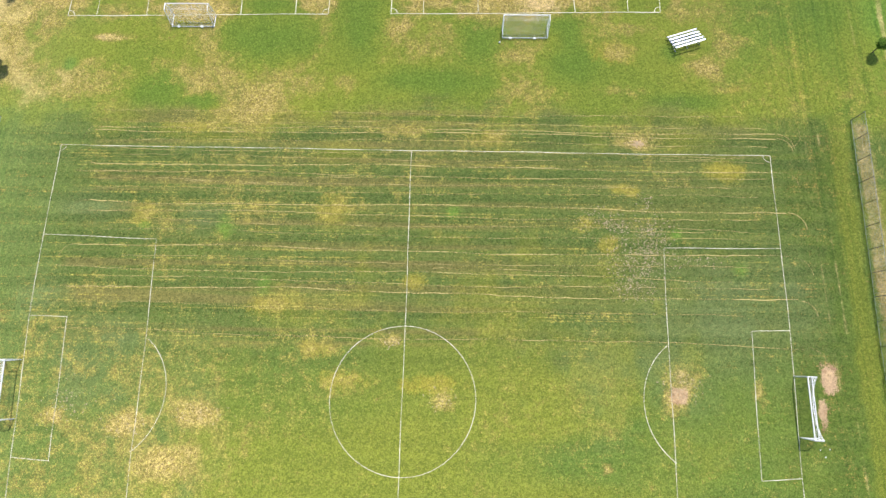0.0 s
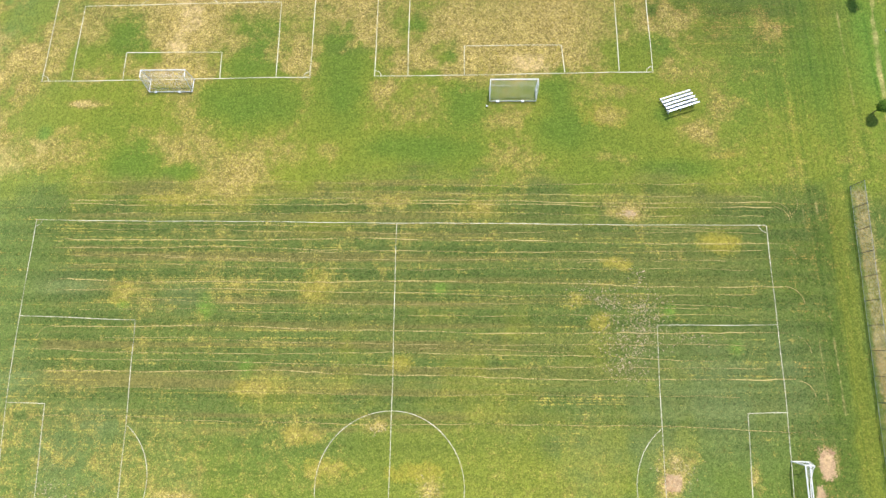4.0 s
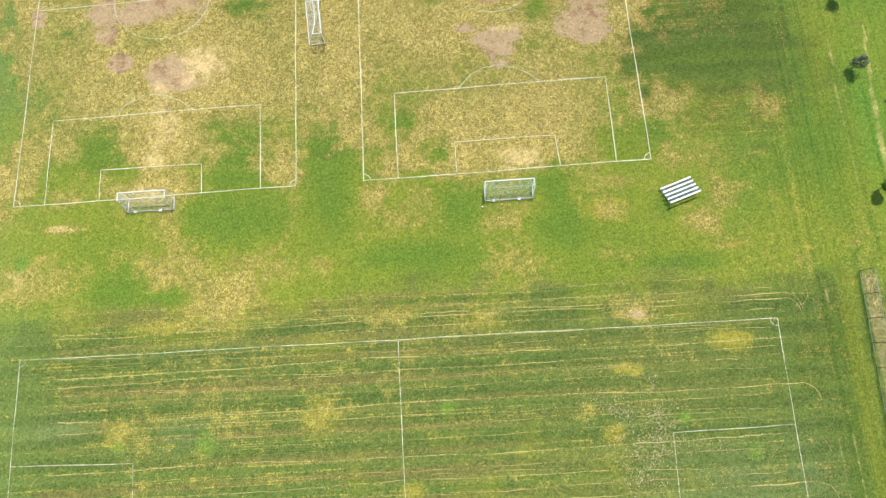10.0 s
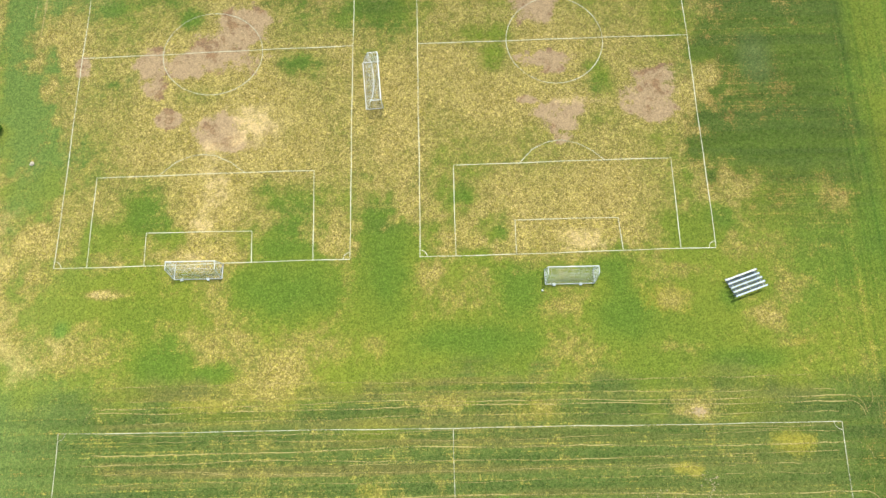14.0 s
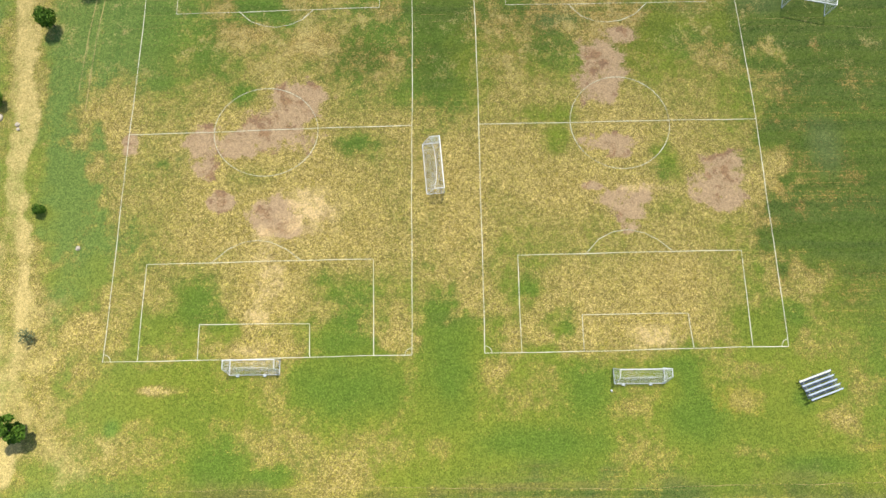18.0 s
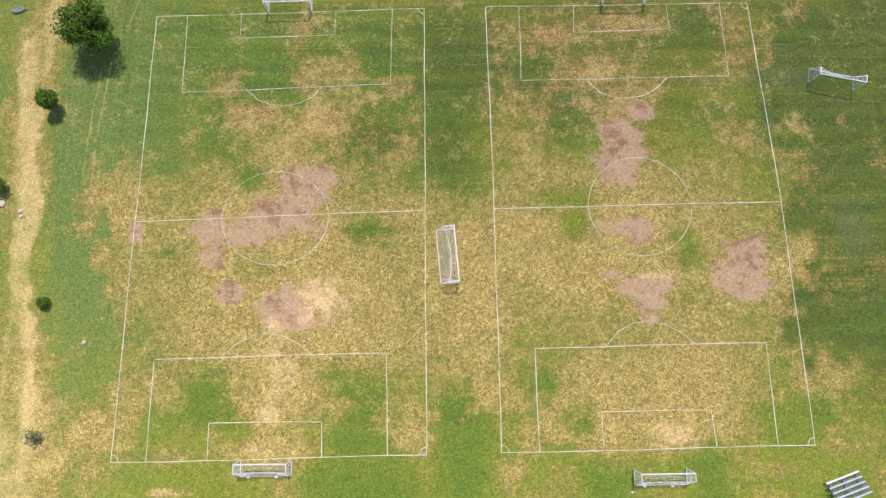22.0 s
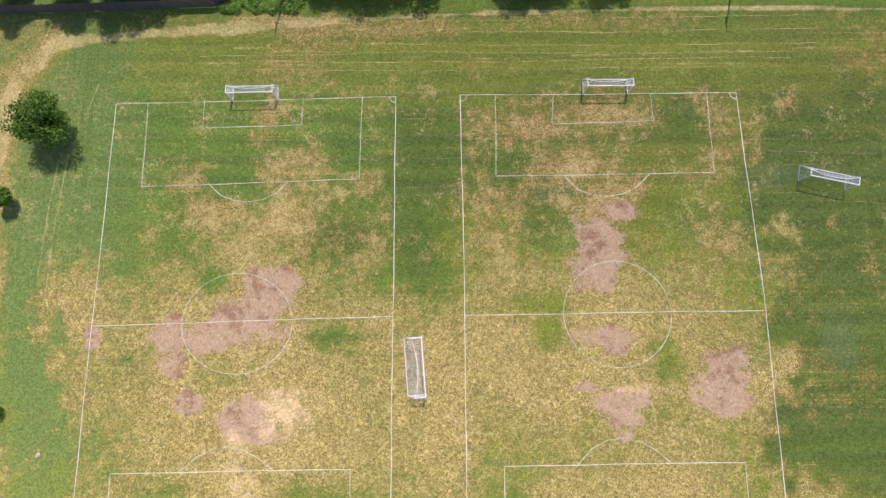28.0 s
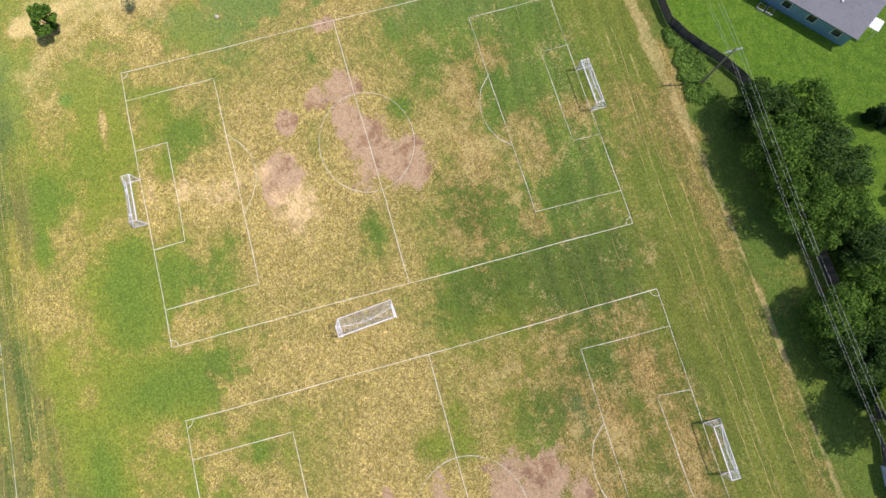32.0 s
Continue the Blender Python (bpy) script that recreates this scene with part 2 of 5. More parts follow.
def foliage(name, dark, light):
    m, nt, bsdf = material(name)
    k = Nodes(nt)
    g = k.node("ShaderNodeNewGeometry")
    f = k.math("ADD", k.math("MULTIPLY", g.outputs["Random Per Island"], 0.6), k.math("MULTIPLY", k.noise(0.5, 2, k.place()), 0.5))
    col = k.mix(k.ramp(f, 0.2, 0.9), dark, light)
    k.link(col, bsdf.inputs["Base Color"])
    bsdf.inputs["Roughness"].default_value = 0.7
    bsdf.inputs["Specular IOR Level"].default_value = 0.12
    through_leaf = k.node("ShaderNodeBsdfTranslucent")
    k.link(col, through_leaf.inputs[0])
    mixer = k.node("ShaderNodeMixShader")
    mixer.inputs[0].default_value = 0.25
    k.link(bsdf.outputs[0], mixer.inputs[1])
    k.link(through_leaf.outputs[0], mixer.inputs[2])
    k.link(mixer.outputs[0], nt.nodes["Material Output"].inputs[0])
    return m


M_TURF, M_STRAW = grassland(), straw()
M_LINE, M_LINE_WORN = painted_line("field_paint", 0.78, 1.18, 0.55), painted_line("worn_field_paint", 0.60, 1.08, 0.75)
M_LINE_FAINT = painted_line("faded_field_paint", 0.62, 1.12, 0.75)
M_WHITE = plain("white_painted_metal", (0.70, 0.70, 0.70), (0.84, 0.84, 0.84), 0.35, 2.0)
M_NET = plain("white_net_cord", (0.74, 0.74, 0.76), (0.86, 0.86, 0.86), 0.8, 2.0)
M_ALU = plain("bare_aluminium", (0.60, 0.66, 0.76), (0.74, 0.79, 0.87), 0.42, 3.0, 0.55)
# aluminium of the foot planks, with the shade between the seats in its colour
M_ALU_SHADED = plain("shaded_aluminium", (0.05, 0.07, 0.12), (0.09, 0.115, 0.18), 0.45, 3.0, 0.25)
M_STEEL = plain("galvanised_steel", (0.30, 0.33, 0.34), (0.46, 0.48, 0.48), 0.5, 2.0, 0.6)
M_THATCH = plain("dead_thatch", (0.27, 0.22, 0.11), (0.46, 0.38, 0.23), 0.95, 2.5)
M_DARK = plain("dark_metal", (0.05, 0.055, 0.07), (0.10, 0.105, 0.13), 0.6, 2.0, 0.3)
M_WIRE = plain("fence_wire", (0.24, 0.30, 0.26), (0.36, 0.42, 0.38), 0.6, 2.0, 0.3)
M_BARK = plain("bark", (0.06, 0.045, 0.03), (0.16, 0.12, 0.085), 0.9, 4.0, 0, 0.03, (1, 1, 0.3))
M_POLE = plain("weathered_pole_wood", (0.16, 0.13, 0.10), (0.26, 0.22, 0.17), 0.9, 3.0, 0, 0.01, (1, 1, 0.1))
M_FENCE = plain("weathered_fence_board", (0.055, 0.05, 0.047), (0.12, 0.105, 0.095), 0.9, 3.0, 0, 0.008, (1, 1, 0.15))
M_CABLE = plain("bare_cable", (0.38, 0.39, 0.39), (0.52, 0.53, 0.53), 0.5, 2.0, 0.4)
M_ROOF = plain("grey_shingle", (0.145, 0.145, 0.15), (0.22, 0.22, 0.225), 0.9, 4.0, 0, 0.01)
M_ROOF_PALE = plain("pale_shingle", (0.46, 0.48, 0.52), (0.60, 0.62, 0.66), 0.85, 4.0, 0, 0.01)
M_ROOF_BLUE = plain("blue_grey_shingle", (0.17, 0.25, 0.30), (0.26, 0.34, 0.39), 0.85, 4.0, 0, 0.01)
M_METAL_ROOF = plain("white_metal_sheet", (0.40, 0.47, 0.54), (0.54, 0.60, 0.66), 0.5, 2.0, 0.1)
M_SIDING_BLUE = plain("blue_siding", (0.16, 0.30, 0.38), (0.24, 0.40, 0.48), 0.7, 3.0)
M_SIDING_PALE = plain("cream_siding", (0.55, 0.52, 0.45), (0.68, 0.65, 0.58), 0.7, 3.0)
M_BRICK = plain("brown_brick", (0.16, 0.085, 0.06), (0.27, 0.15, 0.10), 0.9, 6.0, 0, 0.01)
M_GLASS = plain("window_glass", (0.02, 0.025, 0.03), (0.04, 0.05, 0.06), 0.08, 2.0)
M_STONE = plain("pale_limestone", (0.40, 0.34, 0.25), (0.58, 0.50, 0.39), 0.9, 3.0, 0, 0.02)
M_PATH = plain("trodden_brick_dust", (0.30, 0.22, 0.13), (0.42, 0.32, 0.20), 0.95, 3.0, 0, 0.01)
M_CONCRETE_DARK = plain("mossy_concrete", (0.14, 0.16, 0.13), (0.30, 0.31, 0.28), 0.9, 3.0, 0, 0.02)
M_CONCRETE = plain("concrete", (0.42, 0.40, 0.36), (0.56, 0.54, 0.50), 0.9, 1.5, 0, 0.005)
M_LEAF = foliage("leaf_green", (0.042, 0.100, 0.014), (0.160, 0.285, 0.036))
M_LEAF_LIGHT = foliage("leaf_yellow_green", (0.19, 0.29, 0.02), (0.44, 0.55, 0.05))
M_LEAF_MID = foliage("leaf_fresh", (0.07, 0.15, 0.018), (0.19, 0.32, 0.035))
M_LEAF_DARK = foliage("leaf_dark", (0.032, 0.075, 0.014), (0.100, 0.180, 0.035))
M_LEAF_DEEP = foliage("leaf_conifer", (0.012, 0.030, 0.008), (0.040, 0.085, 0.020))
M_SHED_ROOF = plain("ribbed_shed_roof", (0.30, 0.34, 0.39), (0.56, 0.60, 0.66), 0.6, 5.0, 0.1, 0.02, (0.25, 1.0, 1.0))
M_BRAMBLE = foliage("leaf_bramble", (0.10, 0.20, 0.03), (0.28, 0.44, 0.08))
M_LEAF_GREY = foliage("leaf_grey", (0.14, 0.17, 0.08), (0.28, 0.32, 0.17))
M_LEAF_GOLD = foliage("leaf_gold", (0.20, 0.16, 0.02), (0.38, 0.30, 0.05))


# ---- mesh helpers ----
def mesh(name, verts, faces, mat):
    me = bpy.data.meshes.new(name)
    me.from_pydata([tuple(v) for v in verts], [], [tuple(f) for f in faces])
    me.materials.append(mat)
    return me


def part(name, bm, mat, parent, label=""):
    """Links a bmesh as one mesh object under a thing or a part."""
    me = bpy.data.meshes.new(name)
    bm.to_mesh(me)
    bm.free()
    return part_of(name, me, mat, parent, label)


def part_of(name, me, mat, parent, label=""):
    if not me.materials:
        me.materials.append(mat)
    ob = new(name, me)
    ob.parent = parent
    return tagged(ob, label)


def thing(name, label, category, at=(0, 0, 0), turn=0.0, group="", kind=""):
    ob = new(name)
    ob.empty_display_size = 0.5
    ob.matrix_basis = pose(*at, 0, 0, turn)
    return tagged(ob, label, category, group, kind)


def tube(bm, a, b, r0, r1=None, n=8, caps=True):
    """A round bar from a to b."""
    a, b = Vector(a), Vector(b)
    turn = (b - a).to_track_quat("Z", "Y").to_matrix()
    r1 = r0 if r1 is None else r1
    rings = []
    for c, r in ((a, r0), (b, r1)):
        rings.append([bm.verts.new(c + turn @ Vector((r * math.cos(2 * math.pi * i / n), r * math.sin(2 * math.pi * i / n), 0))) for i in range(n)])
    for i in range(n):
        bm.faces.new((rings[0][i], rings[0][(i + 1) % n], rings[1][(i + 1) % n], rings[1][i]))
    if caps:
        bm.faces.new(rings[0][::-1])
        bm.faces.new(rings[1])


def box(bm, lo, hi, bevel=0.0):
    made = bmesh.ops.create_cube(bm, size=1.0)["verts"]
    size, mid = Vector(hi) - Vector(lo), (Vector(hi) + Vector(lo)) / 2
    for v in made:
        v.co = Vector((v.co.x * size.x, v.co.y * size.y, v.co.z * size.z)) + mid
    if bevel:
        bmesh.ops.bevel(bm, geom=[e for e in bm.edges if e.verts[0] in made], offset=bevel, segments=1, affect="EDGES")


def bar(a, b, r, n=8):
    bm = bmesh.new()
    tube(bm, a, b, r, n=n)
    return bm


def block(lo, hi, bevel=0.0):
    bm = bmesh.new()
    box(bm, lo, hi, bevel)
    return bm


# ---- the ground's cover: places of dried, bare and lush turf (x, y, half width, half depth) ----
DIRT_A = [(-29.7, 89.7, 3.3, 2.8), (-30.4, 87.4, 3.5, 1.8), (-32.4, 84.8, 4.8, 2.3), (-37.5, 83.7, 3.1, 1.8), (-42.4, 83.4, 2.6, 2.2), (-41.4, 80.2, 1.6, 1.2), (-38.8, 75.0, 1.5, 1.0), (-33.2, 73.4, 2.3, 1.5), (-31.2, 73.0, 2.2, 1.9), (-30.4, 71.2, 1.6, 1.0), (-52.0, 83.3, 0.8, 1.1)]
DIRT_B = [(14.1, 96.8, 3.1, 2.2), (13.7, 93.3, 2.9, 3.0), (16.4, 99.6, 2.6, 1.5), (14.3, 83.1, 3.3, 1.1), (15.6, 81.7, 1.7, 0.8), (15.6, 75.2, 3.0, 1.4), (16.1, 73.2, 1.9, 1.3), (16.3, 70.8, 1.3, 1.1), (11.2, 77.0, 1.3, 0.6), (28.2, 78.3, 3.5, 3.0), (29.1, 75.6, 2.3, 1.6)]
SAND_A = [(-45.6, 50.6, 2.0, 0.3), (-27.0, 74.2, 3.6, 3.0), (-28.3, 71.5, 2.2, 1.5), (-33.0, 69.3, 3.3, 1.2), (-32.2, 67.4, 2.4, 1.0), (-31.7, 65.2, 2.1, 2.2), (-33.1, 63.0, 2.0, 1.6), (-33.3, 60.1, 1.7, 1.0), (-34.1, 55.4, 3.4, 0.8), (-33.1, 70.8, 1.9, 1.1)]
SAND_B = [(30.2, 34.45, 1.5, 0.7), (16.3, 56.4, 3.8, 1.6), (16.1, 57.0, 2.4, 1.4), (17.6, 76.5, 3.2, 0.8)]
SAND_F = [(-1.8, 7.4, 1.3, 0.8), (4.4, 0.4, 1.0, 0.8), (33.7, 3.2, 2.3, 1.6), (32.6, 1.3, 1.6, 1.2), (-24.8, -1.9, 2.2, 1.0), (-33.8, -3.2, 1.8, 0.9), (-28.5, -7.6, 3.0, 1.5), (-25.6, -6.3, 1.1, 0.6), (51.4, 4.3, 0.9, 1.4), (42.9, 2.8, 0.6, 1.6), (-42.8, -2.5, 0.9, 0.6), (24.2, -6.9, 0.5, 0.5)]
RUST = [(-29.6, 106.1, 3.2, 2.9), (-30.1, 113.0, 1.8, 2.1), (-31.3, 109.9, 2.9, 1.4), (-25.6, 107.7, 3.7, 1.7), (-16.8, 104.1, 1.9, 1.3), (-40.7, 104.9, 3.2, 2.2), (-38.0, 100.5, 3.9, 2.2), (-27.8, 98.7, 3.1, 2.0), (14.0, 100.8, 4.3, 2.5), (13.3, 113.8, 2.8, 1.3), (17.3, 113.0, 3.9, 1.3), (19.0, 103.6, 3.2, 2.2), (26.6, 104.2, 2.7, 1.5), (9.6, 105.5, 4.0, 2.6), (5.0, 110.8, 2.8, 1.7), (41.2, 115.0, 1.3, 1.6), (-8.6, 113.0, 1.5, 1.1), (45.0, 97.3, 1.3, 1.7)]
DIRT_F = [(30.2, 34.45, 1.3, 0.55), (51.2, 4.2, 0.85, 1.8), (50.0, 0.3, 0.4, 1.6), (33.0, 1.6, 0.9, 0.9)]
GREEN_A = [(-39.6, 62.7, 4.0, 3.2), (-41.3, 61.0, 2.2, 1.8), (-21.0, 60.7, 3.8, 4.3), (-22.0, 56.5, 3.2, 2.1), (-22.3, 72.6, 1.1, 1.4), (-24.7, 65.1, 1.5, 1.3), (-34.6, 78.4, 4.4, 1.5), (-30.9, 79.3, 1.9, 1.0), (-20.8, 83.2, 3.4, 1.8), (-36.8, 90.7, 1.4, 1.7), (-20.8, 97.0, 5.4, 3.5), (-48.4, 92.8, 1.4, 1.0), (-34.7, 103.3, 4.1, 2.0), (-22.7, 71.8, 1.1, 1.1), (-37.4, 68.2, 1.8, 0.7), (-47.3, 80.6, 0.9, 0.6), (-19.2, 108.6, 2.6, 4.1), (-49.9, 100.7, 2.7, 4.6), (-44.7, 111.7, 3.7, 3.0)]
GREEN_B = [(5.1, 87.5, 4.4, 1.2), (22.2, 78.1, 1.6, 1.6), (21.2, 82.6, 1.5, 2.2), (36.8, 83.6, 1.6, 1.6), (7.5, 58.0, 1.2, 2.4), (-9.0, 60.6, 3.5, 4.3), (-7.8, 65.5, 1.3, 1.0), (6.8, 83.5, 1.9, 2.1), (2.4, 87.3, 4.9, 1.5), (22.0, 79.6, 1.4, 2.9), (23.0, 100.5, 2.0, 1.8), (7.4, 59.0, 1.0, 2.4), (2.1, 63.0, 1.3, 1.0), (40.9, 83.1, 1.4, 1.2), (-9.2, 96.1, 4.4, 5.4), (-8.8, 107.6, 3.5, 5.1), (7.4, 109.0, 4.0, 1.6), (26.8, 110.4, 2.1, 2.3), (3.2, 106.5, 2.9, 1.9), (32.9, 100.8, 2.1, 3.3), (36.4, 59.3, 1.6, 1.5), (21.5, 52.9, 2.5, 1.3)]
GREEN_MID = [(-8.6, 54.7, 3.0, 8.1), (-22.1, 50.7, 6.8, 3.7), (-37.1, 41.4, 3.9, 3.1), (-50.7, 46.1, 0.9, 1.2), (9.1, 49.7, 3.0, 3.2), (22.0, 51.4, 1.5, 4.0), (2.6, 43.6, 7.2, 2.0), (23.1, 46.8, 4.2, 3.1), (36.1, 48.5, 1.3, 1.6), (37.9, 40.7, 4.3, 1.4), (58.5, 56.6, 3.4, 8.9), (45.2, 68.6, 8.6, 2.3), (-21.6, 59.8, 2.1, 3.9), (-39.5, 61.0, 3.3, 2.9), (7.5, 58.6, 0.9, 1.8), (-30.9, 40.2, 3.1, 1.2)]
DRY_MID = [(-45.5, 50.7, 2.0, 0.3), (27.9, 52.5, 4.4, 2.2), (41.0, 55.0, 3.4, 1.8), (43.4, 50.2, 1.6, 1.6), (16.2, 48.8, 2.0, 1.4), (-30.9, 51.2, 1.5, 2.8), (-43.2, 53.4, 3.0, 2.2), (-47.4, 46.5, 1.6, 1.1), (-48.1, 42.6, 5.2, 2.5), (-27.9, 44.8, 1.6, 1.9), (-31.8, 43.2, 4.5, 2.2), (-21.4, 41.0, 4.4, 1.8), (-15.7, 43.0, 3.8, 1.8), (-14.1, 50.0, 1.4, 4.6), (-2.5, 51.4, 2.2, 3.2), (1.6, 49.1, 4.4, 2.5), (-3.5, 43.8, 1.8, 1.4), (14.1, 47.4, 2.9, 1.4), (16.0, 42.8, 2.8, 2.4), (27.9, 48.9, 2.1, 1.7), (29.0, 42.4, 2.5, 0.8), (40.6, 46.3, 2.1, 1.4), (52.8, 61.9, 1.5, 1.4), (-9.9, 43.6, 1.2, 1.2)]
DARK = [(-19.2, 108.6, 3.0, 4.5), (-20.8, 97.0, 5.5, 3.5), (-9.2, 96.1, 4.2, 5.4), (-8.8, 107.6, 4.0, 6.0), (23.0, 100.5, 2.0, 1.8), (45.0, 108.0, 9.0, 4.0), (46.0, 92.0, 9.0, 4.0), (45.0, 70.0, 9.0, 3.0)]
DRY_EAST = [(40.8, 83.5, 3.3, 4.0), (40.3, 113.8, 2.9, 3.3), (44.6, 97.9, 1.6, 1.2), (38.7, 91.6, 3.0, 2.2), (44.7, 80.0, 3.6, 3.5), (39.4, 71.7, 3.5, 4.1), (49.0, 91.5, 2.6, 4.5), (49.9, 110.1, 3.5, 2.0)]
GOLD_F = [(-30.1, 46.7, 1.4, 0.8), (-21.9, 39.5, 2.4, 1.6), (-10.0, 24.9, 3.0, 2.3), (-36.3, 23.2, 1.9, 1.4), (23.1, 23.0, 1.3, 0.9), (25.9, 20.4, 1.4, 1.0), (-1.8, 36.1, 3.1, 0.8), (10.6, 35.1, 3.4, 1.2), (41.9, 30.6, 2.6, 1.4), (-16.7, 11.6, 3.2, 1.0), (-23.2, 37.9, 4.8, 1.5), (0.6, 14.9, 1.9, 1.0), (-11.5, 6.3, 2.9, 1.2), (-7.4, 2.6, 3.1, 1.2), (3.1, 2.2, 3.5, 1.2), (40.5, 45.8, 2.3, 1.0), (28.1, 48.5, 2.8, 1.8), (43.9, 42.7, 2.0, 0.5), (-30.3, 36.5, 4.8, 0.9), (28.4, 27.7, 1.9, 0.9)]
TAN_F = [(31.4, 23.0, 2.5, 1.8), (-22.6, 24.8, 5.8, 2.7), (-40.1, 27.8, 1.3, 1.6), (-17.2, 17.2, 4.5, 0.9), (-7.7, 30.5, 6.9, 0.8), (30.1, 19.4, 2.9, 1.8), (27.0, 14.7, 1.7, 1.0), (4.5, -0.0, 3.0, 1.4), (37.5, 14.8, 2.8, 1.0), (13.7, 36.8, 4.6, 0.7)]
COOL_F = [(39.2, 11.0, 7.5, 6.1), (32.7, 6.8, 4.8, 5.9), (48.4, 14.0, 2.7, 5.5), (-41.0, 3.3, 4.1, 4.1), (-37.3, 6.8, 3.7, 2.8), (-48.0, 12.3, 3.0, 3.0), (-43.5, 24.6, 4.7, 1.6), (24.3, 4.0, 3.4, 5.2), (-27.8, 23.2, 3.1, 1.7)]
LIME = [(-24.7, 21.8, 1.1, 1.4), (-18.6, 14.3, 1.0, 1.0), (5.6, 24.3, 0.8, 0.7), (34.7, 21.7, 0.7, 0.8), (42.3, 17.2, 0.8, 0.7), (-50.2, 46.2, 1.2, 1.3), (-35.7, 22.1, 0.8, 0.6)]
YELLOW = [(-27.0, 38.5, 3.1, 1.5), (-21.6, 36.7, 2.7, 1.8), (11.0, 34.8, 2.5, 1.3), (-10.0, 32.8, 3.4, 1.4), (36.3, 34.8, 3.3, 1.4), (41.8, 30.9, 1.8, 1.4), (-30.5, 47.2, 1.1, 0.7), (-29.0, 34.9, 4.5, 0.7), (-10.3, 23.6, 2.1, 1.5), (-34.0, 35.9, 2.3, 1.0), (44.9, 43.2, 1.5, 0.5)]


def lattice(x, y, seed):
    """Smooth value noise, 0 to 1."""
    table = np.random.RandomState(seed).rand(64, 64)
    xi, yi = np.floor(x).astype(int), np.floor(y).astype(int)
    fx, fy = x - xi, y - yi
    fx, fy = fx * fx * (3 - 2 * fx), fy * fy * (3 - 2 * fy)
    at = lambda i, j: table[(xi + i) % 64, (yi + j) % 64]  # noqa: E731
    return (at(0, 0) * (1 - fx) + at(1, 0) * fx) * (1 - fy) + (at(0, 1) * (1 - fx) + at(1, 1) * fx) * fy


def smooth(v, lo, hi):
    s = np.clip((v - lo) / (hi - lo), 0, 1)
    return s * s * (3 - 2 * s)


def ragged(x, y, seed):
    return (lattice(x / 5, y / 5, seed) - 0.5) * 0.8 + (lattice(x / 2.1, y / 2.1, seed + 1) - 0.5) * 0.7 + (lattice(x / 0.9, y / 0.9, seed + 2) - 0.5) * 0.45


def cover(x, y, patches, seed, soft=0.45, rough=0.5):
    """How far each place lies inside one of the patches."""
    out = np.zeros_like(x)
    wob = rough * ragged(x, y, seed)
    for cx, cy, rx, ry in patches:
        d = np.hypot((x - cx) / max(rx, 0.5), (y - cy) / max(ry, 0.5)) + wob
        out = np.maximum(out, 1 - smooth(d, 1 - soft, 1 + soft))
    return out


def inside(x, y, x0, x1, y0, y1, soft=2.0, seed=90):
    w = ragged(x, y, seed) * soft * 2
    return smooth(x + w, x0 - soft, x0 + soft) * (1 - smooth(x + w, x1 - soft, x1 + soft)) * smooth(y + w, y0 - soft, y0 + soft) * (1 - smooth(y + w, y1 - soft, y1 + soft))


def along(x, y, line, seed):
    """How far each place lies within a winding track of given half widths."""
    out = np.zeros_like(x)
    w = ragged(x, y, seed)
    for (x0, y0, r0), (x1, y1, r1) in zip(line, line[1:]):
        s = np.clip(((x - x0) * (x1 - x0) + (y - y0) * (y1 - y0)) / ((x1 - x0) ** 2 + (y1 - y0) ** 2), 0, 1)
        d = np.hypot(x - x0 - s * (x1 - x0), y - y0 - s * (y1 - y0)) / (r0 + s * (r1 - r0)) + w * 0.8
        out = np.maximum(out, 1 - smooth(d, 0.6, 1.3))
    return out


TRACK = [(-64.0, 44.0, 3.4), (-64.8, 55.0, 3.0), (-65.5, 66.0, 2.5), (-66.4, 78.0, 1.8), (-67.8, 90.0, 1.7), (-68.6, 100.0, 1.9), (-68.4, 110.0, 1.7), (-66.4, 118.0, 1.4), (-61.5, 124.0, 1.2)]
RUTS = [
    [(-54.6, 118.0, 0.22), (-57.7, 107.7, 0.25), (-58.4, 99.5, 0.25), (-58.8, 88.0, 0.2)],
    [(-56.1, 117.0, 0.18), (-58.9, 107.7, 0.2), (-59.6, 99.5, 0.2), (-60.0, 91.6, 0.15)],
    [(54.6, 36.0, 0.16), (54.3, 18.0, 0.18), (53.9, -2.0, 0.2), (53.5, -30.0, 0.2)],
    [(52.9, 36.0, 0.14), (52.5, 18.0, 0.16), (52.2, -2.0, 0.18), (51.9, -30.0, 0.16)],
    [(61.9, 50.0, 0.22), (61.8, 60.0, 0.22), (62.6, 73.0, 0.2)],
    [(66.1, 46.0, 0.4), (66.2, 55.0, 0.5), (66.7, 63.0, 0.4), (67.8, 73.0, 0.3)],
    [(-36.0, 123.4, 0.2), (0.0, 121.6, 0.16), (50.0, 123.0, 0.2)],
    [(-50.0, 121.4, 0.2), (-10.0, 120.4, 0.16), (40.0, 120.6, 0.2)],
]
WEEDY = [(-26.6, 22.8, 2.0, 1.4), (-41.1, -0.2, 3.4, 2.0), (-35.8, 0.0, 1.7, 1.3), (-40.1, 6.0, 1.9, 1.1), (-44.3, 82.3, 1.7, 3.4), (31.9, 80.0, 3.4, 1.9), (44.2, 82.9, 2.0, 3.2), (30.7, 76.9, 2.6, 1.2), (24.3, 88.0, 1.9, 1.3), (8.1, 102.5, 3.2, 1.7), (37.4, 104.5, 3.2, 1.4), (27.4, 104.3, 2.8, 1.5)]
WINDROWS = (38.8, 37.3, 34.6, 33.0, 32.0, 29.6, 28.4, 27.2, 24.0, 22.6, 21.3, 17.6, 16.2, 14.9, 11.5)
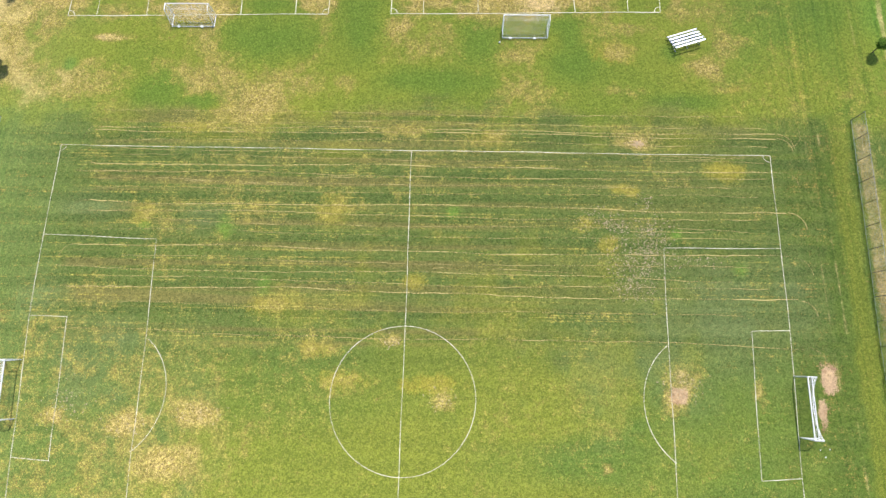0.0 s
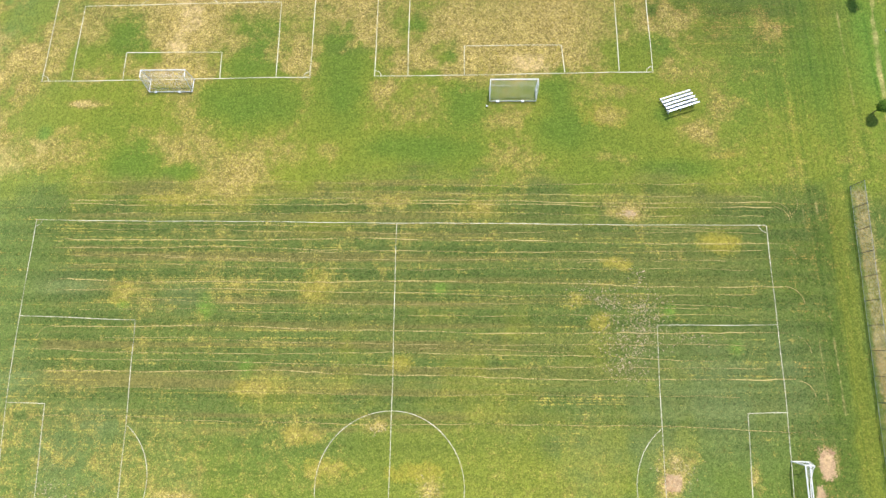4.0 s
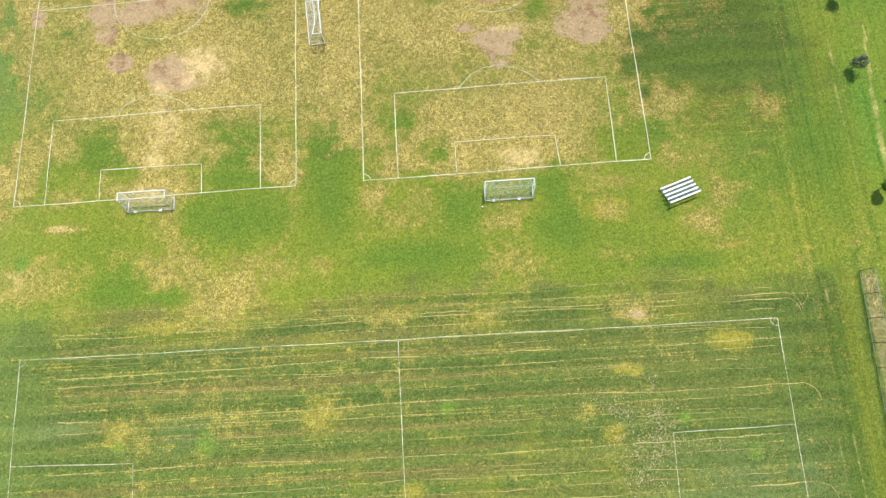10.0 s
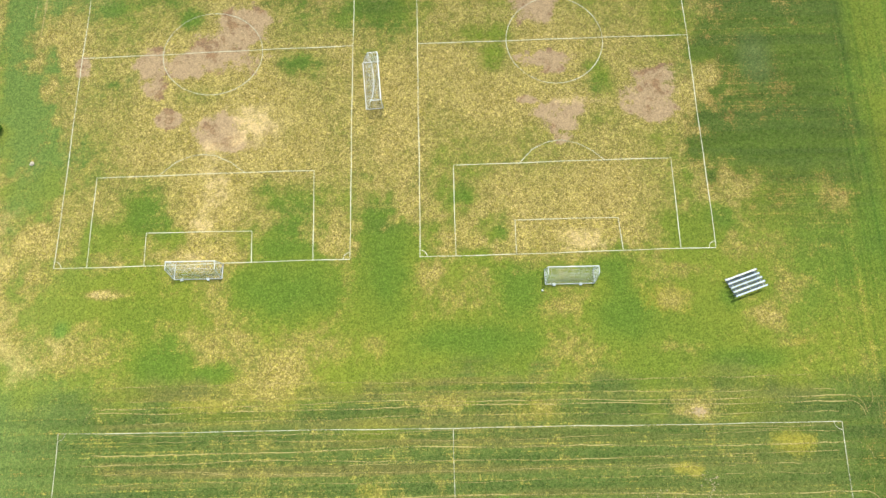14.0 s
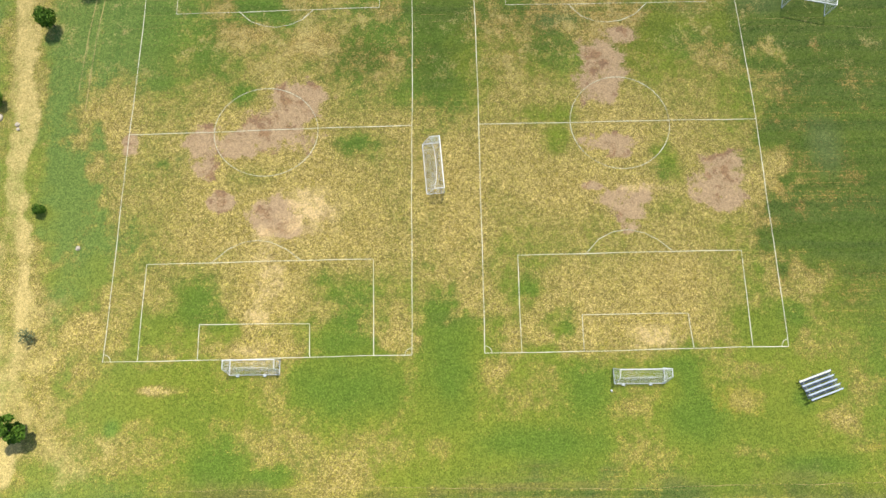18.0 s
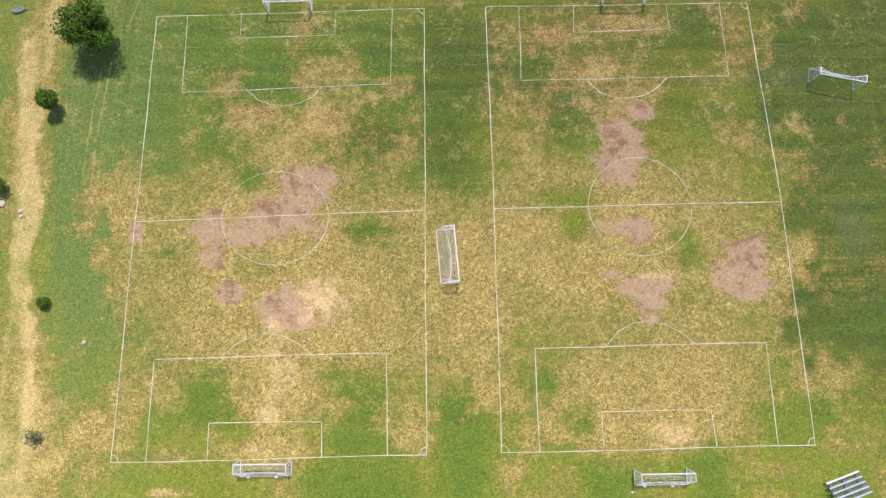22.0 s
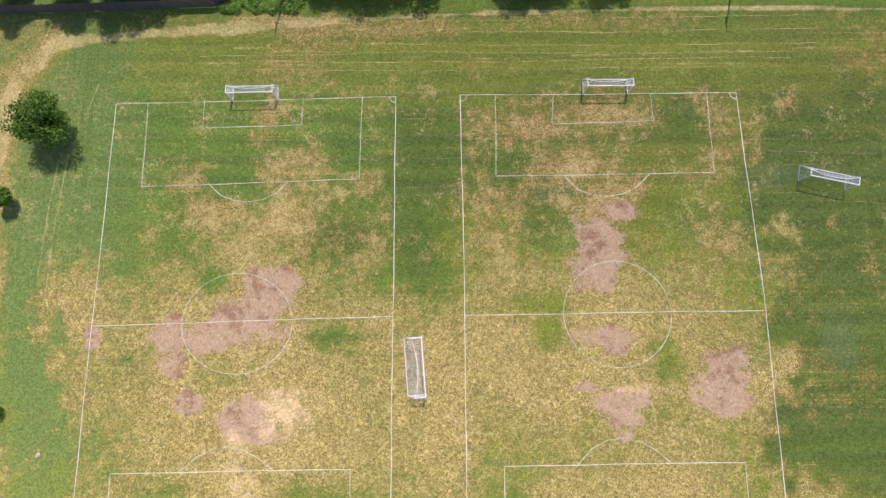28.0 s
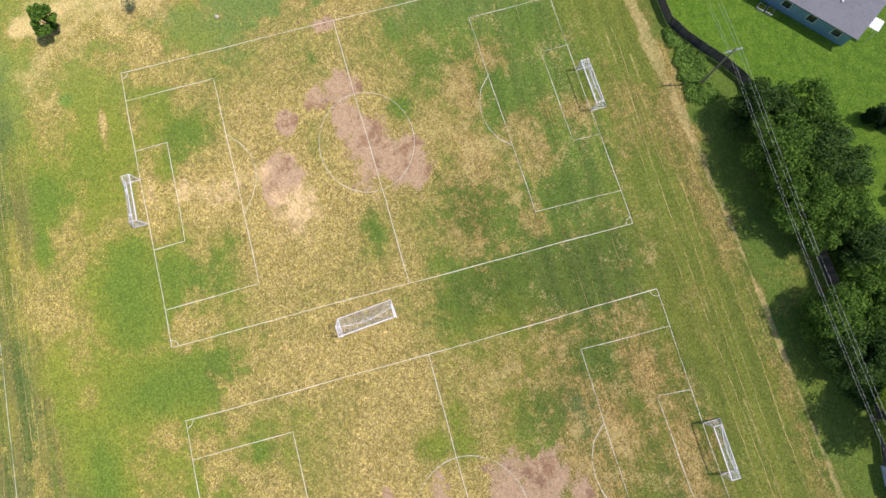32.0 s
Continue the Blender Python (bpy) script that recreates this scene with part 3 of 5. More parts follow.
SWATHS = (36.4, 35.8, 30.9, 25.3, 19.2, 13.7, 8.0)
TRACK_BACK = [(-61.0, 124.5, 1.0), (-42.0, 126.2, 0.9), (-34.0, 126.6, 0.9), (-27.0, 127.1, 0.7), (-10.0, 128.2, 0.4), (19.0, 128.9, 0.4), (38.6, 129.1, 0.5), (60.0, 128.6, 0.4)]
FENCE_LINE = [(-110, 127.7), (-69.6, 128.85), (-39.0, 129.75), (-36.4, 131.0), (-33.8, 132.8), (-31.6, 134.5), (-28.0, 136.6), (8.0, 137.7), (18.0, 136.6), (28.0, 133.6), (60, 133.4), (110, 133.4)]


def build_ground():
    fine_x, fine_y = np.arange(-92, 84.01, 0.45), np.arange(-26, 166.01, 0.45)
    far = np.array([4, 12, 30, 70, 160, 380, 900, 2200.0])
    xs = np.concatenate([fine_x[0] - far[::-1], fine_x, fine_x[-1] + far])
    ys = np.concatenate([fine_y[0] - far[::-1], fine_y, fine_y[-1] + far])
    x, y = np.meshgrid(xs, ys)
    x, y = x.ravel(), y.ravel()
    z = (lattice(x / 9, y / 9, 5) - 0.5) * 0.04
    z *= ((np.abs(x) < 90) & (y > -24) & (y < 164))
    n, h = len(xs), len(ys)
    i = (np.arange(h - 1)[:, None] * n + np.arange(n - 1)[None]).ravel()
    faces = np.stack([i, i + 1, i + n + 1, i + n], 1)
    me = bpy.data.meshes.new("ground")
    me.vertices.add(len(x))
    me.vertices.foreach_set("co", np.stack([x, y, z - 0.03], 1).ravel())
    me.loops.add(faces.size)
    me.loops.foreach_set("vertex_index", faces.ravel())
    me.polygons.add(len(faces))
    me.polygons.foreach_set("loop_start", np.arange(0, faces.size, 4))
    me.update(calc_edges=True)
    # how dry the turf is, region by region
    dry = 0.22 - 0.05 * smooth(x, 34, 40) * smooth(y, 58, 64) + (0.3 - 0.14 * (1 - smooth(y, 36, 42))) * (lattice(x / 11, y / 11, 11) - 0.5)
    pitches = np.maximum(inside(x, y, -56, -10.5, 57, 97, 4), inside(x, y, -10, 37, 56, 98, 4))
    dry += (0.43 - 0.17 * smooth(y, 84, 92) + 0.3 * (lattice(x / 7, y / 7, 12) - 0.5)) * pitches
    dry += (0.04 + 0.24 * lattice(x / 6, y / 6, 18)) * np.maximum(inside(x, y, -50, -12, 95, 117, 3), inside(x, y, -5, 36, 96, 117, 3))
    dry += 0.16 * inside(x, y, -13, -4, 60, 84, 2) + 0.05 * inside(x, y, -60, -52, 54, 98, 3) + 0.17 * cover(x, y, DRY_EAST, 24, 1.2) + 0.05 * inside(x, y, 35, 58, 56, 120, 3)
    dry += 0.03 * inside(x, y, -34, 30, -30, 36, 6)
    dry += 0.05 * inside(x, y, -80, 70, 119, 129, 2) + 0.16 * inside(x, y, -66, 30, 125.2, 128.6, 0.6) * (0.4 + 0.9 * lattice(x / 9, y / 2, 26)) - 0.3 * inside(x, y, -40, -24, 128.4, 136, 0.8)
    dry += 0.15 * inside(x, y, 36, 54, 60, 104, 5) * smooth(lattice(x / 9, y / 7, 17), 0.3, 0.6)
    dry += 0.05 * inside(x, y, 36, 60, 36, 60, 4)
    dry += 0.235 * cover(x, y, [(a, b, 1.3 * c, 1.3 * d) for a, b, c, d in DRY_MID], 21, 1.0, 0.7) + 0.06 * inside(x, y, 33, 52, 46, 66, 4) + 0.12 * cover(x, y, GOLD_F, 22, 0.9) + 0.06 * cover(x, y, TAN_F, 25, 1.0)
    lush = np.maximum(cover(x, y, GREEN_A + GREEN_B, 31, 0.85), cover(x, y, GREEN_MID, 32, 0.7))
    dry -= (0.36 - 0.16 * lattice(x / 3, y / 3, 33)) * lush
    sand = np.maximum((0.62 + 0.3 * smooth(y, 69, 72)) * cover(x, y, [(a, b, 1.15 * c, 1.15 * d) for a, b, c, d in SAND_A + SAND_B], 41, 1.0), 0.5 * cover(x, y, [(a, b, 0.75 * c, 0.75 * d) for a, b, c, d in SAND_F], 42, 0.9, 0.9) * (0.3 + 1.0 * lattice(x / 0.9, y / 0.9, 48)))
    dry += 0.26 * cover(x, y, [(a, b, 1.3 * c, 1.3 * d) for a, b, c, d in SAND_F], 45, 0.9, 0.8)
    dry += 0.25 * cover(x, y, [(a, b, 1.9 * c, 1.9 * d) for a, b, c, d in SAND_A + SAND_B], 43, 1.0)
    dry -= 0.11 * inside(x, y, -5, 26, 83, 105, 3) + 0.11 * inside(x, y, 36, 58, 64, 118, 3) + 0.05 * inside(x, y, 42, 60, 38, 64, 3)
    dry += 0.11 * inside(x, y, -62, -18, -30, 12, 5) - 0.07 * inside(x, y, 6, 48, 4, 34, 5)
    track = along(x, y, [(a, b, 1.1 * r) for a, b, r in TRACK], 51) * (0.28 + 0.5 * lattice(x / 1.3, y / 8, 56))
    dirt = cover(x, y, [(a, b, 1.2 * c, 1.2 * d) for a, b, c, d in DIRT_A + DIRT_B + DIRT_F], 61, 0.7, 0.75) * (0.55 + 0.5 * lattice(x / 2.6, y / 2.6, 64))
    dry += 0.25 * along(x, y, [(a, b, 2.0 * r) for a, b, r in TRACK], 53) + 0.2 * sand + 0.2 * dirt
    rust = cover(x, y, RUST, 44, 0.9)
    dry += 0.24 * rust
    near_rows = np.zeros_like(x)
    for wy in WINDROWS + SWATHS:
        near_rows = np.maximum(near_rows, np.exp(-((y - wy + 0.004 * (x + 44)) / 0.5) ** 2))
    dry += 0.09 * near_rows * inside(x, y, -46, 47, -30, 40, 2) * (0.4 + 0.7 * lattice(x / 9, y / 3, 23))
    line = np.array(FENCE_LINE)
    behind = smooth(y - np.interp(x, line[:, 0], line[:, 1]), -0.6, 0.6)
    ball_field = smooth(np.where(x > 0, x + (37.8 - np.maximum(y, -30.0)) * 0.04, -x), 59.4, 60.0) * (1 - smooth(y, 37.4, 38.4))
    dry += (0.35 - 0.27 * smooth(x, 60.8, 61.8)) * ball_field
    ball_field = ball_field * (1 - 0.8 * smooth(x, 60.8, 61.8))
    rut = np.maximum(track, 0.5 * along(x, y, TRACK_BACK, 52))
    worn = cover(x, y, [(-59.0, 46.0, 5.0, 6.0), (-55.5, 42.5, 6.0, 3.0), (-60.5, 58.0, 3.5, 8.0), (-51.0, 43.0, 4.0, 3.0)], 47, 1.0)
    dry += 0.2 * worn
    rut = np.maximum(rut, 0.36 * worn)
    for way in RUTS:
        rut = np.maximum(rut, 0.48 * along(x, y, way, 54) * (0.45 + 0.6 * lattice(x / 4, y / 4, 58)))
    dry, sand, dirt, rut = dry * (1 - behind), sand * (1 - behind), dirt * (1 - behind), rut * (1 - behind)
    lime, yellow = cover(x, y, LIME, 71, 0.7), 0.6 * cover(x, y, YELLOW, 72, 1.0, 0.9)
    lime = np.maximum(lime, 0.8 * smooth(x, 62, 65) * smooth(y, 40, 46))
    side = np.maximum(0.8 * smooth(x, 57, 60), 0.9 * smooth(-x, 68, 71)) * (1 - behind)
    yellow = np.maximum(yellow, 0.55 * side * smooth(lattice(x / 8, y / 8, 77), 0.2, 0.6))
    yellow = np.maximum(yellow, 0.6 * along(x, y, [(a, b, 2.0 * r) for a, b, r in TRACK], 57))
    yellow = np.maximum(yellow, 0.55 * inside(x, y, -60, 62, 37, 56, 3) * smooth(lattice(x / 10, y / 8, 78), 0.35, 0.75) * (1 - 0.9 * lush))
    yellow = np.maximum(yellow, 0.55 * inside(x, y, -34, 30, -30, 12, 9) * smooth(lattice(x / 12, y / 6, 79), 0.2, 0.65))
    yellow = np.maximum(yellow, 0.42 * inside(x, y, -60, 60, 38, 66, 3) * (1 - 0.8 * lush) * (1 - 0.6 * smooth(x, 40, 48)))
    yellow = np.maximum(yellow, 0.5 * inside(x, y, -6, 35, 66, 118, 4) * smooth(lattice(x / 9, y / 7, 83), 0.15, 0.6))
    yellow = np.maximum(yellow, 0.45 * along(x, y, [(57.3, 38.0, 1.1), (56.4, 8.0, 1.3), (55.4, -30.0, 1.3)], 59))
    gold = 0.9 * cover(x, y, GOLD_F, 74, 1.0, 0.8)
    cool = np.maximum(cover(x, y, COOL_F, 75, 0.9), 0.9 * cover(x, y, WEEDY, 46, 0.9))
    # south-west corner: pale haze put into the turf's tint
    cool = np.maximum(cool, 0.5 * inside(x, y, -62, -24, -30, 9, 5) * (0.5 + 0.7 * lattice(x / 5, y / 5, 84)))
    dry -= 0.12 * cover(x, y, WEEDY, 46, 0.9)
    rows = np.maximum(inside(x, y, -56, 54, 6, 39.5, 2), 0.35 * inside(x, y, -56, 54, -30, 8, 3))
    rows = np.maximum(rows, 0.75 * np.maximum(inside(x, y, -54, 60, 100, 129, 3), inside(x, y, 34, 58, 58, 129, 3)))
    rows = np.maximum(rows, 0.35 * inside(x, y, -54, 60, 56, 102, 3))
    brown = inside(x, y, -44, 46, 7, 39, 2) * (0.75 + 0.8 * lattice(x / 14, y / 8, 76)) * (1 - cool) * (1 - 0.6 * smooth(x, 2, 18))
    brown = np.maximum(brown, 0.3 * inside(x, y, -66, 62, 119, 129, 1))
    yellow = np.maximum(yellow, 0.45 * inside(x, y, -52, 66, 116, 128, 2))
    strip = inside(x, y, -60, 62, 117.5, 128.2, 1)
    wear = smooth(lattice(x / 13, y / 5, 85), 0.38, 0.66)
    dry += strip * (0.22 * wear - 0.12)
    red = np.maximum(0.8 * along(x, y, [(a, b, 1.3 * q) for a, b, q in TRACK_BACK], 86), 0.6 * strip * wear)
    lime = np.maximum(lime, 0.4 * inside(x, y, -60, -12, 100, 122, 4))
    olive = inside(x, y, -70, 70, -30, 37, 2) * (0.45 + 0.55 * smooth(y, -2, 12))
    deep = np.maximum(0.8 * inside(x, y, -14, 58, 97, 118, 5), inside(x, y, 36, 58, 62, 124, 4))
    deep = np.maximum(deep, np.maximum(0.6 * rust, 0.65 * red))
    deep = np.maximum(deep, 0.85 * cover(x, y, DARK, 82, 0.9))
    deep = np.maximum(deep, 0.8 * inside(x, y, 47, 59, -30, 36, 2.5))
    deep = np.maximum(deep, 0.55 * inside(x, y, -66, -50, -30, 36, 2.5))
    deep = np.maximum(deep, 0.3 * along(x, y, [(59.0, 37.6, 0.7), (58.0, 8.0, 0.7), (57.0, -30.0, 0.7)], 55))
    deep = deep * (1 - behind) * (0.7 + 0.5 * lattice(x / 6, y / 6, 81))
    verge = np.maximum(inside(x, y, 49.5, 58.6, -30, 60, 1.2), inside(x, y, 53, 72, 40, 120, 2))
    verge = np.maximum(verge, np.maximum(0.8 * inside(x, y, -60, -51.5, -30, 37, 1.5), 0.8 * inside(x, y, -60, -54, 84, 124, 1.2)))
    for name, layers in (("cover", (dry, dirt, lush, sand)), ("cover_more", (lime, yellow, behind, rows)), ("cover_last", (deep, olive, ball_field, verge)), ("cover_tint", (cool, gold, rut, brown))):
        data = me.color_attributes.new(name, "FLOAT_COLOR", "POINT")
        data.data.foreach_set("color", np.clip(np.stack(layers, 1), 0, 1).ravel())
    me.materials.append(M_TURF)
    me.polygons.foreach_set("use_smooth", np.ones(len(faces), bool))
    return tagged(new("ground", me), "patchy mown sports turf, green to dried tan with bare soil", "ground", "", "structure")


build_ground()


# ---- white lines ----
def stroke(points, width, z, closed=False, seed=0):
    """A flat painted stroke along points, a little unsteady as a line marker leaves it."""
    pts = [Vector((*p, 0)) for p in points]
    fine = []
    for a, b in zip(pts, pts[1:] + (pts[:1] if closed else [])):
        n = max(1, int((b - a).length / 0.8))
        fine += [a.lerp(b, i / n) for i in range(n)]
    if not closed:
        fine.append(pts[-1])
    rnd = random.Random(seed)
    phase = [rnd.uniform(0, 6.28) for _ in range(3)]
    verts, faces, run = [], [], 0.0
    for i, p in enumerate(fine):
        a, b = fine[i - 1] if i or closed else p, fine[(i + 1) % len(fine)] if i + 1 < len(fine) or closed else p
        way = (b - a).normalized()
        side = Vector((-way.y, way.x, 0))
        run += (p - fine[i - 1]).length if i else 0
        off = 0.035 * math.sin(run / 5.1 + phase[0]) + 0.02 * math.sin(run / 1.7 + phase[1])
        w = width * (0.5 + 0.10 * math.sin(run / 2.3 + phase[2]) + rnd.uniform(-0.08, 0.08))
        for s in (-w, w):
            q = p + side * (off + s)
            verts.append((q.x, q.y, z))
    n = len(fine)
    for i in range(n if closed else n - 1):
        a, b = 2 * i, 2 * ((i + 1) % n)
        faces.append((a, b, b + 1, a + 1))
    return verts, faces


def arc(cx, cy, r, a0, a1, n=40, ry=None):
    return [(cx + r * math.cos(radians(a0 + (a1 - a0) * i / n)), cy + (ry or r) * math.sin(radians(a0 + (a1 - a0) * i / n))) for i in range(n + 1)]


LINE_Z = 0.012


def markings(label, strokes, width):
    root = thing("pitch_markings", label, "field markings", group="painted pitches")
    for i, (name, pts, closed) in enumerate(strokes):
        v, f = stroke(pts, width, LINE_Z + 0.004 * (i % 3), closed, i + 7)
        paint = M_LINE_FAINT if name in ("centre_circle", "penalty_arc") and min(q[1] for q in pts) > 50 else M_LINE_WORN if min(q[1] for q in pts) > 100 or max(q[1] for q in pts) < 40 else M_LINE
        part_of(name, mesh(name, v, f, paint), paint, root)


def corner(p, ux, uy, r=0.9):
    a0 = math.degrees(math.atan2(0, ux))
    a1 = math.degrees(math.atan2(uy, 0))
    if abs(a1 - a0) > 180:
        a1 += 360 if a1 < a0 else -360
    return arc(p[0], p[1], r, a0, a1, 6)


markings("worn white lines of the large mown pitch", [
    ("touch_line", [(-49.35, 33.39), (-0.2, 33.10), (47.92, 32.85)], False),
    ("goal_line", [(-49.35, 33.39), (-49.07, 20.45), (-48.68, 9.65), (-47.2, -7.43), (-46.8, -12.0), (-46.0, -34.0)], False),
    ("goal_line", [(47.92, 32.85), (47.69, 20.10), (47.38, 9.7), (46.5, -7.27), (45.9, -34.0)], False),
    ("halfway_line", [(-0.2, 33.1), (-0.15, 9.2), (-0.17, -8.4), (-0.2, -34.0)], False),
    ("touch_line", [(-46.0, -34.0), (45.9, -34.0)], False),
    ("centre_circle", arc(-0.15, 0.43, 8.94, 0, 360, 60, 8.8)[:-1], True),
    ("penalty_area_line", [(-49.07, 20.45), (-33.65, 20.05), (-33.0, 7.13), (-32.55, -6.4), (-31.8, -20.0), (-46.5, -20.0)], False),
    ("penalty_area_line", [(47.69, 20.10), (32.86, 19.92), (32.44, 7.5), (32.15, -6.0), (31.9, -20.0), (46.2, -20.0)], False),
    ("goal_area_line", [(-48.68, 9.65), (-43.70, 9.55), (-42.47, -7.69), (-47.2, -7.43)], False),
    ("goal_area_line", [(47.38, 9.7), (42.77, 9.5), (41.84, -7.65), (46.5, -7.27)], False),
    ("penalty_arc", arc(-37.9, 0.36, 8.5, 52.7, -52.7, 20), False),
    ("penalty_arc", arc(37.45, 0.79, 8.5, 127.3, 232.7, 20), False),
    ("corner_arc", corner((-49.35, 33.39), 1, -1), False),
    ("corner_arc", corner((47.92, 32.85), -1, -1), False),
], 0.068)
markings("crisp white lines of a small dried-out pitch", [
    ("goal_line", [(-52.52, 54.23), (-13.37, 54.68)], False),
    ("goal_line", [(-51.80, 115.15), (-13.20, 116.00)], False),
    ("touch_line", [(-52.52, 54.23), (-52.24, 84.87), (-51.80, 115.15)], False),
    ("touch_line", [(-13.37, 54.68), (-13.32, 85.94), (-13.20, 116.00)], False),
    ("halfway_line", [(-52.24, 84.87), (-13.32, 85.94)], False),
    ("centre_circle", arc(-33.5, 85.15, 7.15, 0, 360, 50, 6.42)[:-1], True),
    ("penalty_area_line", [(-48.16, 54.3), (-48.21, 66.77), (-18.39, 67.15), (-18.21, 54.62)], False),
    ("penalty_area_line", [(-47.44, 115.3), (-47.36, 103.41), (-18.06, 104.27), (-17.88, 115.95)], False),
    ("goal_area_line", [(-40.6, 54.4), (-40.64, 58.80), (-26.50, 58.80), (-26.38, 54.55)], False),
    ("goal_area_line", [(-39.67, 115.7), (-39.64, 111.63), (-26.1, 112.04), (-26.0, 115.85)], False),
    ("penalty_arc", [(-39.67, 66.95), (-37.6, 68.7), (-35.6, 69.6), (-33.8, 69.85), (-32.0, 69.6), (-29.9, 68.6), (-27.86, 67.0)], False),
    ("penalty_arc", [(-38.4, 103.75), (-36.6, 102.1), (-34.8, 101.4), (-32.9, 101.15), (-31.0, 101.5), (-29.2, 102.4), (-27.7, 103.95)], False),
    ("corner_arc", corner((-52.52, 54.23), 1, 1), False),
    ("corner_arc", corner((-13.37, 54.68), -1, 1), False),
    ("corner_arc", corner((-13.20, 116.00), -1, -1), False),
], 0.078)
markings("crisp white lines of a small dried-out pitch", [
    ("goal_line", [(-4.04, 54.73), (35.15, 55.15)], False),
    ("goal_line", [(-4.31, 116.17), (33.75, 116.3)], False),
    ("touch_line", [(-4.04, 54.73), (-3.99, 86.04), (-4.31, 116.17)], False),
    ("touch_line", [(35.15, 55.15), (34.93, 86.48), (33.75, 116.3)], False),
    ("halfway_line", [(-3.99, 86.04), (34.93, 86.48)], False),
    ("centre_circle", arc(15.7, 86.15, 6.95, 0, 360, 50, 6.8)[:-1], True),
    ("penalty_area_line", [(0.73, 54.8), (0.64, 67.47), (30.6, 67.8), (30.55, 55.25)], False),
    ("penalty_area_line", [(0.5, 116.1), (0.40, 104.62), (29.83, 104.9), (29.65, 116.25)], False),
    ("goal_area_line", [(8.74, 54.9), (8.78, 59.48), (22.62, 59.55), (22.9, 55.15)], False),
    ("goal_area_line", [(8.48, 116.1), (8.23, 111.94), (22.1, 112.34), (21.95, 116.15)], False),
    ("penalty_arc", [(9.62, 67.4), (11.6, 69.5), (13.6, 70.5), (15.7, 70.8), (17.9, 70.3), (19.8, 69.2), (21.5, 67.65)], False),
    ("penalty_arc", [(9.5, 104.65), (11.3, 102.7), (13.2, 101.85), (15.1, 101.65), (17.2, 102.0), (19.2, 103.0), (21.0, 104.75)], False),
    ("corner_arc", corner((-4.04, 54.73), 1, 1), False),
    ("corner_arc", corner((35.15, 55.15), -1, 1), False),
    ("corner_arc", corner((-4.31, 116.17), 1, -1), False),
    ("corner_arc", corner((33.75, 116.3), -1, -1), False),
], 0.078)


# ---- windrows of dry clippings ----
def windrows():
    rnd = random.Random(3)
    verts, faces = [], []

    def row(x0, x1, y, w, slope=0.0):
        pts, x = [], x0
        ph = rnd.uniform(0, 6)
        while x < x1:
            pts.append((x, y + slope * (x - x0) + 0.2 * math.sin(x / 11 + ph) + 0.07 * math.sin(x / 3.7 + 2 * ph) + rnd.uniform(-0.07, 0.07)))
            x += 1.2
        v, f = stroke(pts, w, 0.005 + 0.001 * (len(verts) % 3), False, rnd.randint(0, 999))
        faces.extend(tuple(i + len(verts) for i in q) for q in f)
        verts.extend(v)

    for y in WINDROWS:
        row(rnd.uniform(-47, -36), rnd.uniform(40, 49), y, rnd.uniform(0.04, 0.07), -0.004)
    for y in SWATHS:
        row(-44.6, 49.2, y, rnd.uniform(0.08, 0.11) if y > 10 else 0.06, -0.004)
        for end, way, low in ((-44.6, -1, y), (49.2, 1, y - 0.37)):
            r = rnd.uniform(1.4, 2.4)
            bend = [(end + way * r * math.sin(radians(a)), low - r + r * math.cos(radians(a))) for a in range(0, 91, 15)]
            v, f = stroke(bend, 0.06, 0.005, False, rnd.randint(0, 999))
            faces.extend(tuple(i + len(verts) for i in q) for q in f)
            verts.extend(v)
    for _ in range(7):
        x = rnd.uniform(-46, 30)
        row(x, x + rnd.uniform(8, 26), rnd.choice(WINDROWS) + rnd.choice((-0.55, 0.5, 0.9)), rnd.uniform(0.04, 0.07), -0.004)
    for y in (127.5, 125.6, 123.5, 122.3, 121.2, 119.9):
        row(rnd.uniform(-46, -30), rnd.uniform(30, 58), y, rnd.uniform(0.05, 0.08), 0.002)
    for y in (113.7, 112.5, 110.6, 108.7, 107.2, 103.2, 101.7):
        row(rnd.uniform(-13, -8), rnd.uniform(-2, 4), y, 0.035)
        row(rnd.uniform(34, 37), rnd.uniform(44, 56), y - 1, 0.03)
    for i in range(8):
        row(rnd.uniform(-54.5, -51), rnd.uniform(-48, -43), 98.5 + 2.4 * i + rnd.uniform(-0.5, 0.5), rnd.uniform(0.025, 0.045))
    for way in RUTS[:2]:
        v, f = stroke([(a, b) for a, b, _ in way], 0.09, 0.006, False, 4)
        faces.extend(tuple(i + len(verts) for i in q) for q in f)
        verts.extend(v)
    for x, y, r, a0, a1 in ((-50.6, 120.0, 1.0, 20, 320), (-52.6, 116.8, 0.8, 60, 290), (-53.4, 115.4, 0.8, 60, 280), (50.5, 36.0, 1.8, -80, 60)):
        v, f = stroke(arc(x, y, r, a0, a1, 14), 0.05, 0.007, False, 6)
        faces.extend(tuple(i + len(verts) for i in q) for q in f)
        verts.extend(v)
    me = mesh("clippings", verts, faces, M_STRAW)
    return tagged(new("clippings", me), "thin windrows of dry yellow grass clippings on the turf", "clippings", "", "stuff")


windrows()


